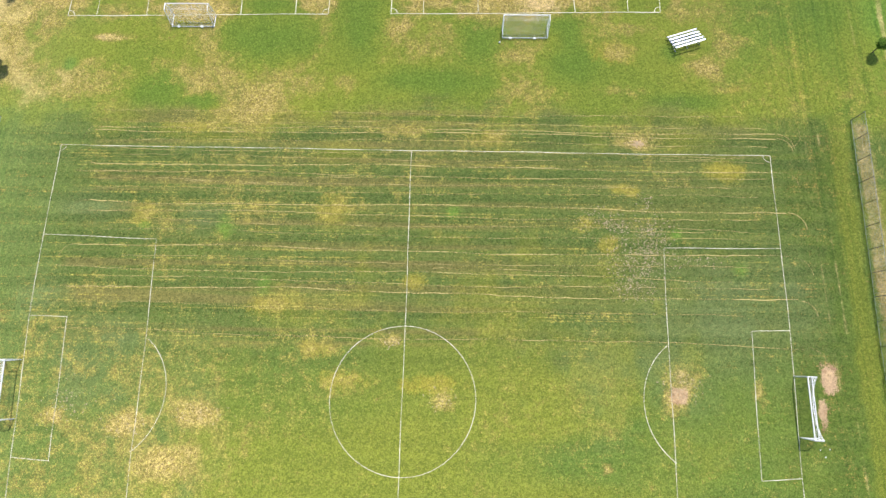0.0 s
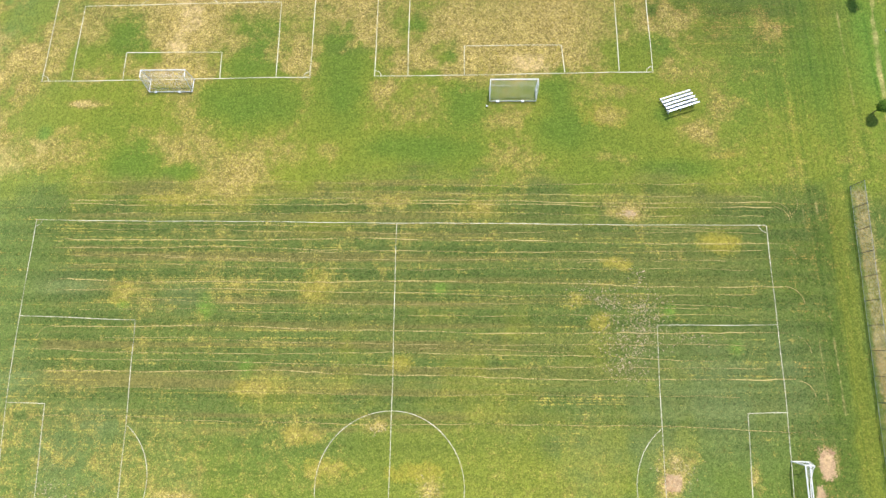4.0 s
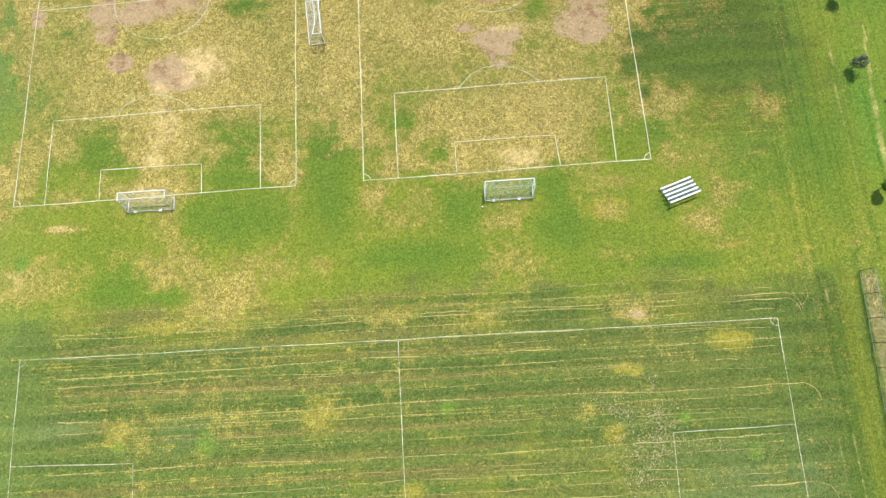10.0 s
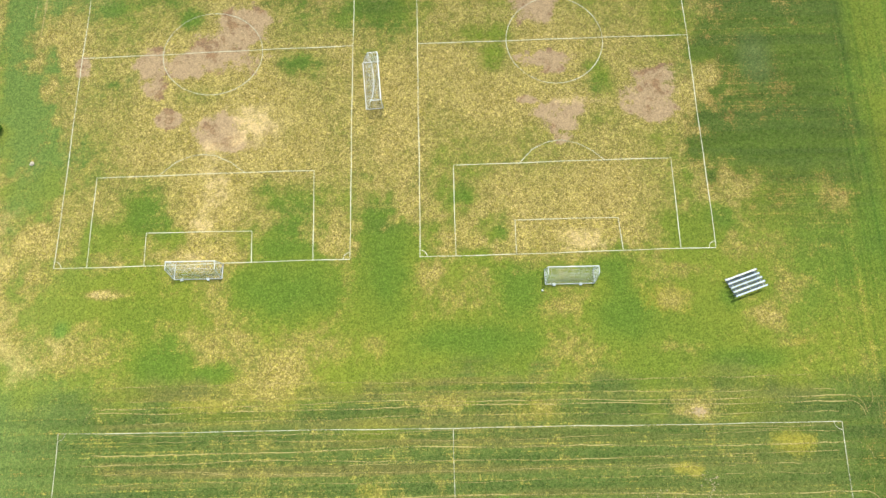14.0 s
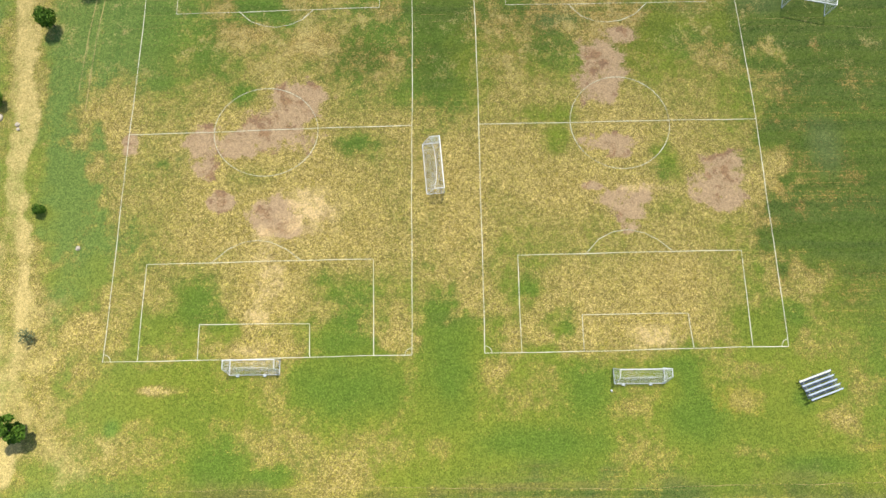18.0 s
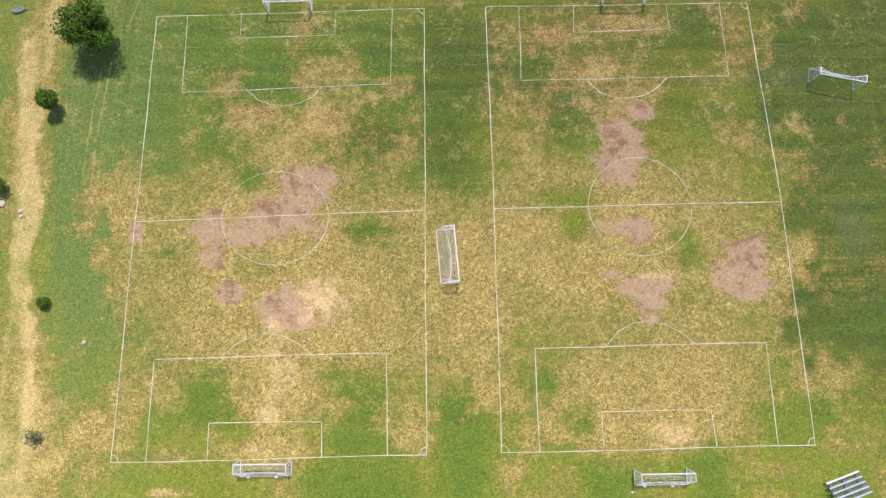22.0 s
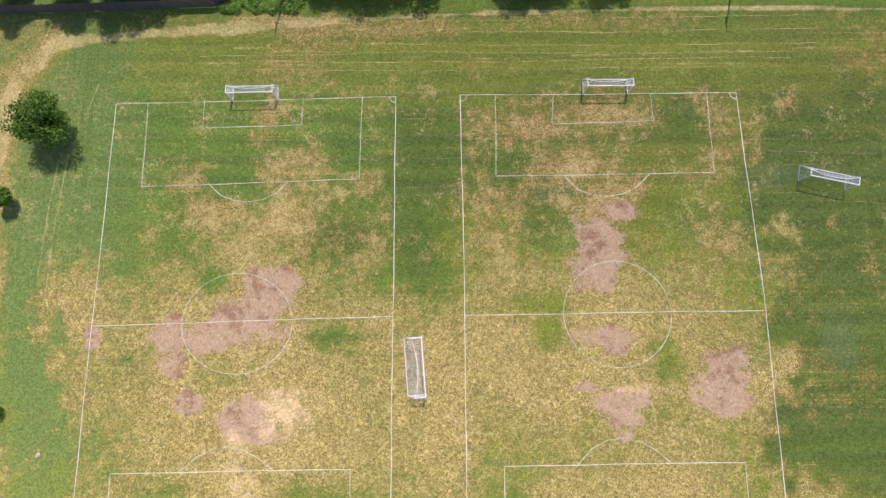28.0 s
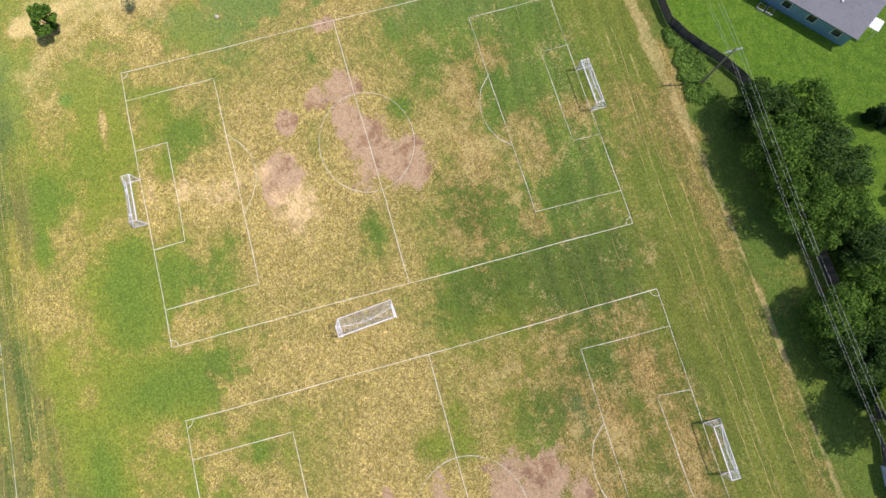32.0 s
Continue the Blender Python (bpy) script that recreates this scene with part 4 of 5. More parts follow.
# ---- goals ----
def net_mesh(w, h, top, base, slack):
    """Cords of a goal net over the roof, the sloping back and the two sides, sagging a little."""
    verts, faces = [], []

    def cord(points, r=0.0055):
        for a, b in zip(points, points[1:]):
            a, b = Vector(a), Vector(b)
            way = (b - a).normalized()
            side = way.cross(Vector((0.31, 0.2, 0.93))).normalized() * r
            up = way.cross(side).normalized() * r
            for s in (side, up):
                n = len(verts)
                verts.extend([a - s, b - s, b + s, a + s])
                faces.append((n, n + 1, n + 2, n + 3))

    def sag(u, v):
        return -0.28 * math.sin(math.pi * min(max(u, 0), 1)) * math.sin(math.pi * min(max(v, 0), 1))

    def droop(u):
        return slack * math.sin(math.pi * min(max(u, 0), 1)) ** 0.7

    def roof(u, v):
        return (-w / 2 + u * w, v * (top - droop(u)), h + sag(u, v) - 0.6 * v * droop(u))

    def back(u, v):
        edge = top - droop(u)
        return (-w / 2 + u * w, edge + (base - edge) * v + 0.5 * sag(u, v), (h - 0.6 * droop(u)) * (1 - v))

    step = 0.17
    for surface, depth in ((roof, top), (back, math.hypot(h, base - top))):
        nu, nv = int(w / step), int(depth / step)
        for i in range(1, nu):
            cord([surface(i / nu, j / 4) for j in range(5)])
        for j in range(1, nv):
            cord([surface(i / 6, j / nv) for i in range(7)])
    cord([roof(i / 16, 1.0) for i in range(17)], 0.01 + 0.035 * min(slack, 0.6))
    for x in (-w / 2, w / 2):
        n = int(base / step)
        for i in range(1, n):
            y = base * i / n
            z = h if y <= top else h * (base - y) / (base - top)
            cord([(x, y, 0.05), (x, y, z)])
        m = int(h / step)
        for j in range(1, m):
            z = h * j / m
            cord([(x, 0.05, z), (x, top + (base - top) * (1 - z / h), z)])
    return mesh("net", verts, faces, M_NET)


def goal(x, y, turn, w, label, h=2.44, top=1.05, base=2.1, weights=0, slack=0.4):
    """A portable goal; its mouth is at its origin and faces local -y."""
    root = thing("soccer_goal", label, "soccer goal", (x, y, 0), turn, "goals on the pitches")
    s = w / 2
    part("crossbar", bar((-s, 0, h), (s, 0, h), 0.068, 10), M_WHITE, root)
    for e in (-s, s):
        part("post", bar((e, 0, 0), (e, 0, h + 0.05), 0.06, 10), M_WHITE, root)
        part("ground_bar", bar((e, 0, 0.05), (e, base, 0.05), 0.045), M_WHITE, root)
        part("top_arm", bar((e, 0, h), (e, top, h), 0.05), M_WHITE, root)
        part("back_stay", bar((e, top, h), (e, base, 0.05), 0.04), M_WHITE, root)
    part("back_bar", bar((-s, base, 0.05), (s, base, 0.05), 0.05), M_WHITE, root)
    part_of("net", net_mesh(w, h, top, base, slack), M_NET, root, "sagging white net")
    for i in range(weights):
        at = (2.1, -1.35)[i]
        part("weight", block((at - 0.2, base - 0.12, 0.04), (at + 0.2, base + 0.24, 0.20), 0.05), M_WHITE, root, "white sandbag on the back bar")
    return root


goal(-32.6, 115.6, 1, 6.2, "white portable goal behind the chalked goal line")
goal(15.7, 116.25, 0, 6.1, "white portable goal behind the chalked goal line")
goal(43.95, 103.1, -12.5, 6.25, "white portable goal standing askew beside the pitch", slack=0.55)
goal(-9.25, 79.7, 94.5, 7.2, "white goal parked between the two small pitches", base=2.35, top=1.35, slack=0.6)
goal(-33.25, 54.4, 180, 6.3, "white portable goal with sandbags on its back bar", weights=2, slack=0.15, base=1.95)
goal(15.5, 52.65, 180, 6.45, "white portable goal standing off the goal line", weights=2, slack=0.05, base=1.9, top=0.95)
goal(47.02, 0.72, -91.5, 7.0, "white goal of the large pitch over a bare goal mouth", slack=0.55)
goal(-48.12, 0.55, 95, 7.1, "white goal of the large pitch on the end line", slack=0.5)
goal(-74.6, 104.3, 62, 5.0, "white goal of the neighbouring field by the track")
goal(-78.6, 95.5, 70, 4.0, "white goal of the neighbouring field by the track")


# ---- bleachers ----
def bleachers():
    root = thing("bleachers", "five-row aluminium bleachers with bright seat planks on the grass", "bleachers", (38.1, 50.32, 0), 18.5)
    for i in range(5):
        y, z = 1.14 - 0.57 * i, 0.42 + 0.17 * i
        part("seat_plank", block((-2.25, y - 0.10, z - 0.04), (2.25, y + 0.10, z), 0.012), M_ALU if i else M_WHITE, root, "" if i else "white painted seat plank")
        for e in (-2.27, 2.25):
            part("end_cap", block((e - 0.03, y - 0.10, z - 0.045), (e + 0.05, y + 0.10, z + 0.004)), M_DARK, root, "dark plastic end cap")
        if i:
            # coloured dark so that the gaps between the seats look shaded
            part("foot_plank", block((-2.2, y + 0.20, z - 0.30), (2.2, y + 0.34, z - 0.26), 0.012), M_ALU_SHADED, root, "foot plank coloured dark blue-grey for the shade between seats")
    for x in (-1.8, 0.0, 1.8):
        bm = bmesh.new()
        tube(bm, (x, 1.3, 0.03), (x, -1.25, 0.03), 0.03)
        tube(bm, (x, 1.2, 0.34), (x, -1.1, 1.02), 0.03)
        for i in range(5):
            y, z = 1.14 - 0.57 * i, 0.42 + 0.17 * i
            tube(bm, (x, y, 0.03), (x, y, z - 0.04), 0.025)
        tube(bm, (x, 1.2, 0.05), (x, -1.0, 0.95), 0.02)
        part("support_frame", bm, M_STEEL, root, "grey steel frame")


bleachers()


# ---- trees ----
def crown_mesh(name, clumps, leaves, size, mat, seed):
    """Leaves as small folded quads, in clumps of uneven size."""
    rs = np.random.RandomState(seed)
    share = np.array([c[3] ** 2 for c in clumps])
    counts = (leaves * share / share.sum()).astype(int) + 4
    centres, normals = [], []
    for (cx, cy, cz, r), n in zip(clumps, counts):
        d = rs.normal(size=(n, 3))
        d /= np.linalg.norm(d, axis=1, keepdims=True)
        rad = r * (0.55 + 0.55 * rs.rand(n, 1) ** 0.6)
        centres.append(np.array([cx, cy, cz]) + d * rad * np.array([1, 1, 0.8]))
        normals.append(d + rs.normal(size=(n, 3)) * 0.55 + np.array([0, 0, 0.35]))
    c, nrm = np.concatenate(centres), np.concatenate(normals)
    c[:, 2] = np.maximum(c[:, 2], 0.15)
    nrm /= np.linalg.norm(nrm, axis=1, keepdims=True)
    t = np.cross(nrm, rs.normal(size=nrm.shape))
    t /= np.linalg.norm(t, axis=1, keepdims=True)
    b = np.cross(nrm, t)
    s = size * (0.6 + 0.8 * rs.rand(len(c), 1))
    fold = nrm * s * 0.25
    v = np.stack([c - t * s, c - b * s * 0.5 + fold, c + t * s, c + b * s * 0.5 + fold], 1).reshape(-1, 3)
    f = np.arange(len(v)).reshape(-1, 4)
    return mesh(name, v.tolist(), f.tolist(), mat)


def tree(x, y, h, r, label, mat=None, leaves=2500, size=0.22, seed=1, trunk=0.2, clumps=26, low=0.3, group="trees"):
    rnd = random.Random(seed)
    root = thing("tree", label, "tree", (x, y, 0), 0, group)
    bm = bmesh.new()
    top = Vector((rnd.uniform(-0.05, 0.05) * h, rnd.uniform(-0.05, 0.05) * h, h * 0.72))
    knee = Vector((rnd.uniform(-0.03, 0.03) * h, rnd.uniform(-0.03, 0.03) * h, h * max(low, 0.2)))
    tube(bm, (0, 0, -0.1), knee, trunk, trunk * 0.75, 9)
    tube(bm, knee, top, trunk * 0.75, trunk * 0.2, 8)
    made = []
    for i in range(clumps):
        a, q = rnd.uniform(0, 6.28), math.sqrt(rnd.random())
        zt = rnd.random()
        span = r * (0.35 + 0.65 * math.sin(math.pi * min(1, 0.12 + 0.8 * zt)) ** 0.8) * rnd.uniform(0.8, 1.08)
        cr = r * (rnd.uniform(0.16, 0.36) if r > 1.7 else rnd.uniform(0.3, 0.5))
        span *= 1.0 if r > 1.7 else 0.72
        cz = h * low + (h - h * low - cr * 0.6) * zt
        made.append((q * span * math.cos(a), q * span * math.sin(a), max(cz, cr * 0.6), cr))
    for c in made[:: max(1, clumps // 9)]:
        start = knee.lerp(top, rnd.uniform(0, 0.7))
        tube(bm, start, (c[0] * 0.85, c[1] * 0.85, c[2]), trunk * 0.3, trunk * 0.06, 6)
    part("trunk", bm, M_BARK, root)
    part_of("crown", crown_mesh("crown", made, leaves, size, mat or M_LEAF, seed), mat or M_LEAF, root)
    return root


tree(-58.95, 111.1, 6.5, 3.5, "dense round green shade tree beside the dirt track", M_LEAF, 7000, 0.18, 11, 0.22, 60, 0.34)
tree(-64.5, 101.5, 3.3, 1.45, "young round green tree beside the dirt track", None, 2600, 0.16, 12, 0.1, 34, 0.45)
tree(-62.75, 74.3, 1.6, 0.8, "small leafy green bush at the edge of the track", None, 700, 0.14, 13, 0.05, 12, 0.12)
tree(-62.0, 57.4, 1.7, 1.2, "sparse half-bare sapling on the dusty ground", M_LEAF_GREY, 260, 0.13, 14, 0.05, 10, 0.35)
tree(-61.3, 46.5, 4.8, 1.8, "leafy green tree with a leaning limb by the track", None, 2600, 0.24, 15, 0.14, 22, 0.25)
tree(-70.2, 89.9, 2.2, 1.2, "thin young tree on the far side of the track", None, 420, 0.16, 16, 0.06, 12, 0.3)
tree(-71.0, 71.4, 2.6, 1.3, "young green tree on the far side of the track", None, 800, 0.18, 17, 0.06, 14, 0.25)
tree(-74.5, 100.0, 2.2, 1.1, "young tree near the neighbouring field's goals", None, 420, 0.16, 18, 0.06, 12, 0.3)
tree(64.6, 66.4, 2.8, 1.05, "slim grey-leaved young tree on the mown verge", M_LEAF_GREY, 700, 0.14, 21, 0.06, 22, 0.35)
tree(64.1, 48.7, 2.6, 0.95, "small round-crowned young tree on a thin trunk", None, 1100, 0.14, 22, 0.06, 20, 0.55)
tree(64.4, 77.6, 2.8, 1.0, "small dark-leaved young tree on the mown verge", M_LEAF_DARK, 1000, 0.14, 23, 0.06, 20, 0.5)

BACK = [
    (-23.0, 134.8, 7.0, 3.8), (-17.0, 135.0, 7.8, 4.4), (-11.0, 135.2, 7.6, 4.4), (-14.0, 139.6, 7.8, 4.2), (-20.4, 139.8, 7.2, 3.8), (-7.6, 139.6, 6.6, 3.4), (-3.4, 140.0, 6.4, 3.2), (-5.6, 135.9, 5.0, 2.4),
    (4.2, 134.2, 6.4, 3.9), (8.8, 134.9, 6.6, 4.1), (6.6, 139.0, 6.6, 3.6), (1.4, 139.6, 5.6, 2.8), (13.6, 135.2, 3.2, 1.8),
    (-50.9, 132.4, 9.0, 4.4), (-58.6, 132.2, 7.6, 3.4), (-67.2, 131.9, 7.4, 3.4), (-46.2, 133.2, 7.8, 3.2),
]
for i, (x, y, h, r) in enumerate(BACK):
    tree(x, y, h, r, "tall dense green shade tree behind the board fence", (M_LEAF_DARK, M_LEAF, M_LEAF)[i % 3], int(680 * r * r) + 3500, 0.16, 40 + i, 0.26, 60, 0.25, "trees behind the fence")
tree(17.4, 136.1, 9.4, 3.8, "bright yellow-green tree beside a garden shed", M_LEAF_LIGHT, 12000, 0.16, 60, 0.2, 50, 0.42, "trees behind the fence")
tree(13.4, 139.2, 6.6, 2.3, "bright yellow-green tree beside a garden shed", M_LEAF_LIGHT, 3600, 0.2, 65, 0.14, 26, 0.3, "trees behind the fence")
tree(3.4, 146.8, 5.8, 3.5, "round green garden tree behind a house", None, 9000, 0.15, 61, 0.16, 26, 0.2, "garden trees")
tree(15.6, 152.6, 3.6, 1.6, "small clipped garden tree beside a path", None, 1000, 0.2, 62, 0.08, 14, 0.25, "garden trees")
tree(30.6, 142.8, 3.4, 1.7, "dark round garden shrub on the lawn", M_LEAF_DARK, 1300, 0.2, 63, 0.1, 16, 0.12, "garden trees")
tree(32.2, 136.0, 1.5, 0.9, "yellow-green garden shrub near the board fence", M_LEAF_LIGHT, 900, 0.11, 75, 0.05, 14, 0.1, "garden trees")
tree(38.6, 141.0, 5.2, 2.6, "dark dense garden tree behind the metal shed", M_LEAF_DARK, 6000, 0.16, 76, 0.14, 36, 0.2, "garden trees")
tree(24.8, 147.2, 2.2, 1.5, "golden shrub at the corner of a house", M_LEAF_GOLD, 900, 0.2, 64, 0.06, 12, 0.1, "garden trees")
for i, (x, y) in enumerate([(-18.4, 150.4), (-17.4, 152.0), (-16.4, 153.7), (-15.0, 155.4), (-13.4, 157.2)]):
    tree(x, y, 3.4, 1.3, "dark dense rounded hedge shrub at the lawn's edge", M_LEAF_DEEP, 3200, 0.13, 66 + i, 0.08, 26, 0.04, "hedge shrubs")
tree(-6.6, 151.4, 4.6, 2.0, "round garden tree on a bright lawn", None, 2200, 0.17, 74, 0.12, 20, 0.3, "garden trees")


# ---- utility poles and lines ----
def utility_pole(x, y, h, turn, label):
    root = thing("utility_pole", label, "utility pole", (x, y, 0), turn, "poles along the back fence")
    bm = bmesh.new()
    tube(bm, (0, 0, -0.2), (0, 0, h), 0.14, 0.09, 10)
    part("pole", bm, M_POLE, root)
    part("crossarm", block((-0.06, -1.15, h - 0.55), (0.06, 1.15, h - 0.42), 0.01), M_STEEL, root, "pale crossarm")
    for yy in (-0.85, -0.55, 0.40, 0.85):
        part("insulator", bar((0, yy, h - 0.42), (0, yy, h - 0.22), 0.05), M_WHITE, root)


POLES = [(-93.0, 131.4, 8.7, 0), (-29.2, 131.0, 8.7, 0), (34.4, 131.2, 8.7, 0), (97.0, 131.2, 8.7, 0)]
for q in POLES:
    utility_pole(*q, "tall weathered wooden utility pole with a pale crossarm")
for yy in (-0.85, -0.55, 0.40, 0.85):
    root = thing("power_line", "thin bare overhead line sagging from pole to pole", "power line", group="overhead lines")
    for (x0, y0, h0, _), (x1, y1, h1, _) in zip(POLES, POLES[1:]):
        bm = bmesh.new()
        pts = [Vector((x0 + (x1 - x0) * i / 16, y0 + (y1 - y0) * i / 16 + yy, h0 - 0.22 - 4 * 0.9 * (i / 16) * (1 - i / 16))) for i in range(17)]
        rings = [[bm.verts.new(q + Vector((0, 0.010 * math.cos(1.2566 * j), 0.010 * math.sin(1.2566 * j)))) for j in range(5)] for q in pts]
        for a, b in zip(rings, rings[1:]):
            for j in range(5):
                bm.faces.new((a[j], a[(j + 1) % 5], b[(j + 1) % 5], b[j]))
        part("span", bm, M_CABLE, root)


# ---- buildings ----
def gable_house(name, x, y, turn, w, d, wall, pitch, m_wall, m_roof, label, category, windows=0, group=""):
    """A gabled building; the origin is the middle of its floor and the eaves run along local x."""
    root = thing(name, label, category, (x, y, 0), turn, group)
    part("wall", block((-w / 2, -d / 2, 0), (w / 2, d / 2, wall), 0.01), m_wall, root)
    o, rise = 0.5 if w > 6 else 0.15, pitch * d / 2
    for s in (-1, 1):
        v = [(-w / 2 - o, s * (d / 2 + o), wall - o * pitch), (w / 2 + o, s * (d / 2 + o), wall - o * pitch), (w / 2 + o, 0, wall + rise), (-w / 2 - o, 0, wall + rise)]
        v += [(a, b, c + 0.12) for a, b, c in v]
        f = [(3, 2, 1, 0), (4, 5, 6, 7), (0, 1, 5, 4), (1, 2, 6, 5), (2, 3, 7, 6), (3, 0, 4, 7)]
        part_of("roof", mesh("roof", v, f, m_roof), m_roof, root)
    for e in (-1, 1):
        v = [(e * w / 2, -d / 2, wall), (e * w / 2, d / 2, wall), (e * w / 2, 0, wall + rise), (e * (w / 2 - 0.1), -d / 2, wall), (e * (w / 2 - 0.1), d / 2, wall), (e * (w / 2 - 0.1), 0, wall + rise)]
        part_of("gable", mesh("gable", v, [(0, 1, 2), (5, 4, 3), (0, 3, 4, 1), (1, 4, 5, 2), (2, 5, 3, 0)], m_wall), m_wall, root)
    for i in range(windows):
        cx = -w / 2 + w * (i + 0.5) / windows
        win = part("window", block((cx - 0.65, -d / 2 - 0.05, 0.9), (cx + 0.65, -d / 2 + 0.02, 2.1), 0.01), M_WHITE, root, "white framed window")
        part("pane", block((cx - 0.56, -d / 2 - 0.062, 1.0), (cx + 0.56, -d / 2 - 0.052, 2.0)), M_GLASS, win)
    return root


gable_house("house", -37.9, 150.0, 39.5, 15.0, 9.0, 2.7, 0.36, M_SIDING_BLUE, M_ROOF, "low house with blue siding and a grey shingle roof", "house", 4, "houses behind the fence")
gable_house("house", -4.0, 161.2, -13.5, 17.0, 9.5, 2.7, 0.3, M_BRICK, M_ROOF_PALE, "low brick house with a pale shingle roof", "house", 4, "houses behind the fence")
gable_house("house", 24.2, 154.0, -14.0, 10.4, 8.4, 2.7, 0.3, M_BRICK, M_ROOF_BLUE, "low brick house with a blue-grey roof", "house", 4, "houses behind the fence")
gable_house("garden_shed", 24.4, 135.7, -10, 3.2, 2.3, 2.2, 0.4, M_METAL_ROOF, M_ROOF, "small pale-walled garden shed with a grey pitched roof", "shed", 0, "garden sheds")
gable_house("garden_shed", 39.6, 135.5, 97, 3.5, 2.5, 1.65, 0.3, M_METAL_ROOF, M_SHED_ROOF, "white metal garden shed against the fence", "shed", 0, "garden sheds")


def roof_fitting(root, name, x, y, z, w, h, mat, label):
    bm = bmesh.new()
    tube(bm, (x, y, z - 0.25), (x, y, z + h), w, w * 0.85, 10)
    tube(bm, (x, y, z + h), (x, y, z + h + 0.08), w * 1.35, w * 0.6, 10)
    part(name, bm, mat, root, label)


for ob in [o for o in bpy.data.objects if o.name.startswith("house") and not o.parent]:
    for x, y in ((-2.0, -1.4), (1.6, -1.2), (3.4, -2.2)):
        roof_fitting(ob, "roof_vent", x, y, 2.7 + 0.33 * (4.5 + y), 0.13, 0.3, M_WHITE, "white roof vent")
slab = thing("patio", "pale concrete patio slab before a house", "patio", (21.0, 149.3, 0), -14)
part("slab", block((-2.6, -1.1, 0.0), (2.7, 0.9, 0.12), 0.01), M_CONCRETE, slab)
walkway = thing("garden_path", "narrow pale garden path across a lawn", "path", kind="structure")
for a, b in (((9.9, 144.2), (11.4, 150.9)), ((11.4, 150.9), (14.4, 160.3))):
    v, f = stroke([a, b], 0.42, 0.02, False, 5)
    part_of("path_strip", mesh("path_strip", v, f, M_PATH), M_PATH, walkway)
for x, y in ((-37.7, 143.0), (-36.8, 143.9)):
    bed = thing("raised_bed", "small square timber garden bed on the lawn", "planter", (x, y, 0), 40, "garden beds")
    for lo, hi in (((-0.5, -0.5, 0), (0.5, -0.44, 0.3)), ((-0.5, 0.44, 0), (0.5, 0.5, 0.3)), ((-0.5, -0.44, 0), (-0.44, 0.44, 0.3)), ((0.44, -0.44, 0), (0.5, 0.44, 0.3))):
        part("plank", block(lo, hi), M_SIDING_PALE, bed)
    part_of("plants", crown_mesh("plants", [(0, 0, 0.3, 0.38)], 120, 0.12, M_LEAF_LIGHT, 5), M_LEAF_LIGHT, bed)
canopy = thing("patio_canopy", "small white patio canopy at the corner of a house", "canopy", (-30.6, 154.6, 0), 39.5)
part("roof_sheet", block((-1.3, -0.9, 2.15), (1.3, 0.9, 2.22), 0.01), M_WHITE, canopy)
for x, y in ((-1.2, -0.8), (1.2, -0.8), (-1.2, 0.8), (1.2, 0.8)):
    part("post", bar((x, y, 0), (x, y, 2.15), 0.04, 6), M_WHITE, canopy)
edging = thing("garden_wall", "low dark garden wall across the lawn", "garden wall", kind="structure")
bm = bmesh.new()
tube(bm, (-4.5, 145.6, 0.15), (-1.5, 153.2, 0.15), 0.22, n=4)
part("wall", bm, M_STEEL, edging)
can = thing("trash_can", "white round trash can on the mown verge", "trash can", (68.3, 61.5, 0))
bm = bmesh.new()
tube(bm, (0, 0, 0), (0, 0, 0.6), 0.2, 0.24, 14)
part("can", bm, M_WHITE, can)
bm = bmesh.new()
tube(bm, (0, 0, 0.6), (0, 0, 0.7), 0.26, 0.14, 14)
part("lid", bm, M_WHITE, can, "domed white lid")


def weeds(name, label, spots, leaves, size, mat, seed, kind="stuff"):
    me = crown_mesh(name, spots, leaves, size, mat, seed)
    return tagged(new(name, me), label, "weeds", "", kind)


rw = random.Random(8)
weeds("tall_grass", "uncut dark green grass along the foot of the fence", [(59.3 - (37.8 - y) * 0.046 - 0.1 + rw.uniform(-0.2, 0.2), y, 0.05, rw.uniform(0.07, 0.15)) for y in [37.8 - 0.22 * i for i in range(262)]], 1500, 0.05, M_LEAF_MID, 81)
weeds("brambles", "tangled low green brambles along the foot of the board fence", [(x, min(rw.uniform(128.8, 132.6), 129.2 + max(0, x + 37.0) * 0.75), rw.uniform(0.05, 0.3), rw.uniform(0.35, 0.65)) for x in [rw.uniform(-38.0, -26.5) for _ in range(150)]], 15000, 0.12, M_BRAMBLE, 82)
weeds("hedge_plants", "low hedge of mixed green plants beside a garden path", [(33.9 + rw.uniform(-0.4, 0.4), 135.0 + 0.32 * i, rw.uniform(0.2, 0.6), rw.uniform(0.3, 0.6)) for i in range(34)], 3600, 0.11, M_LEAF_MID, 83)


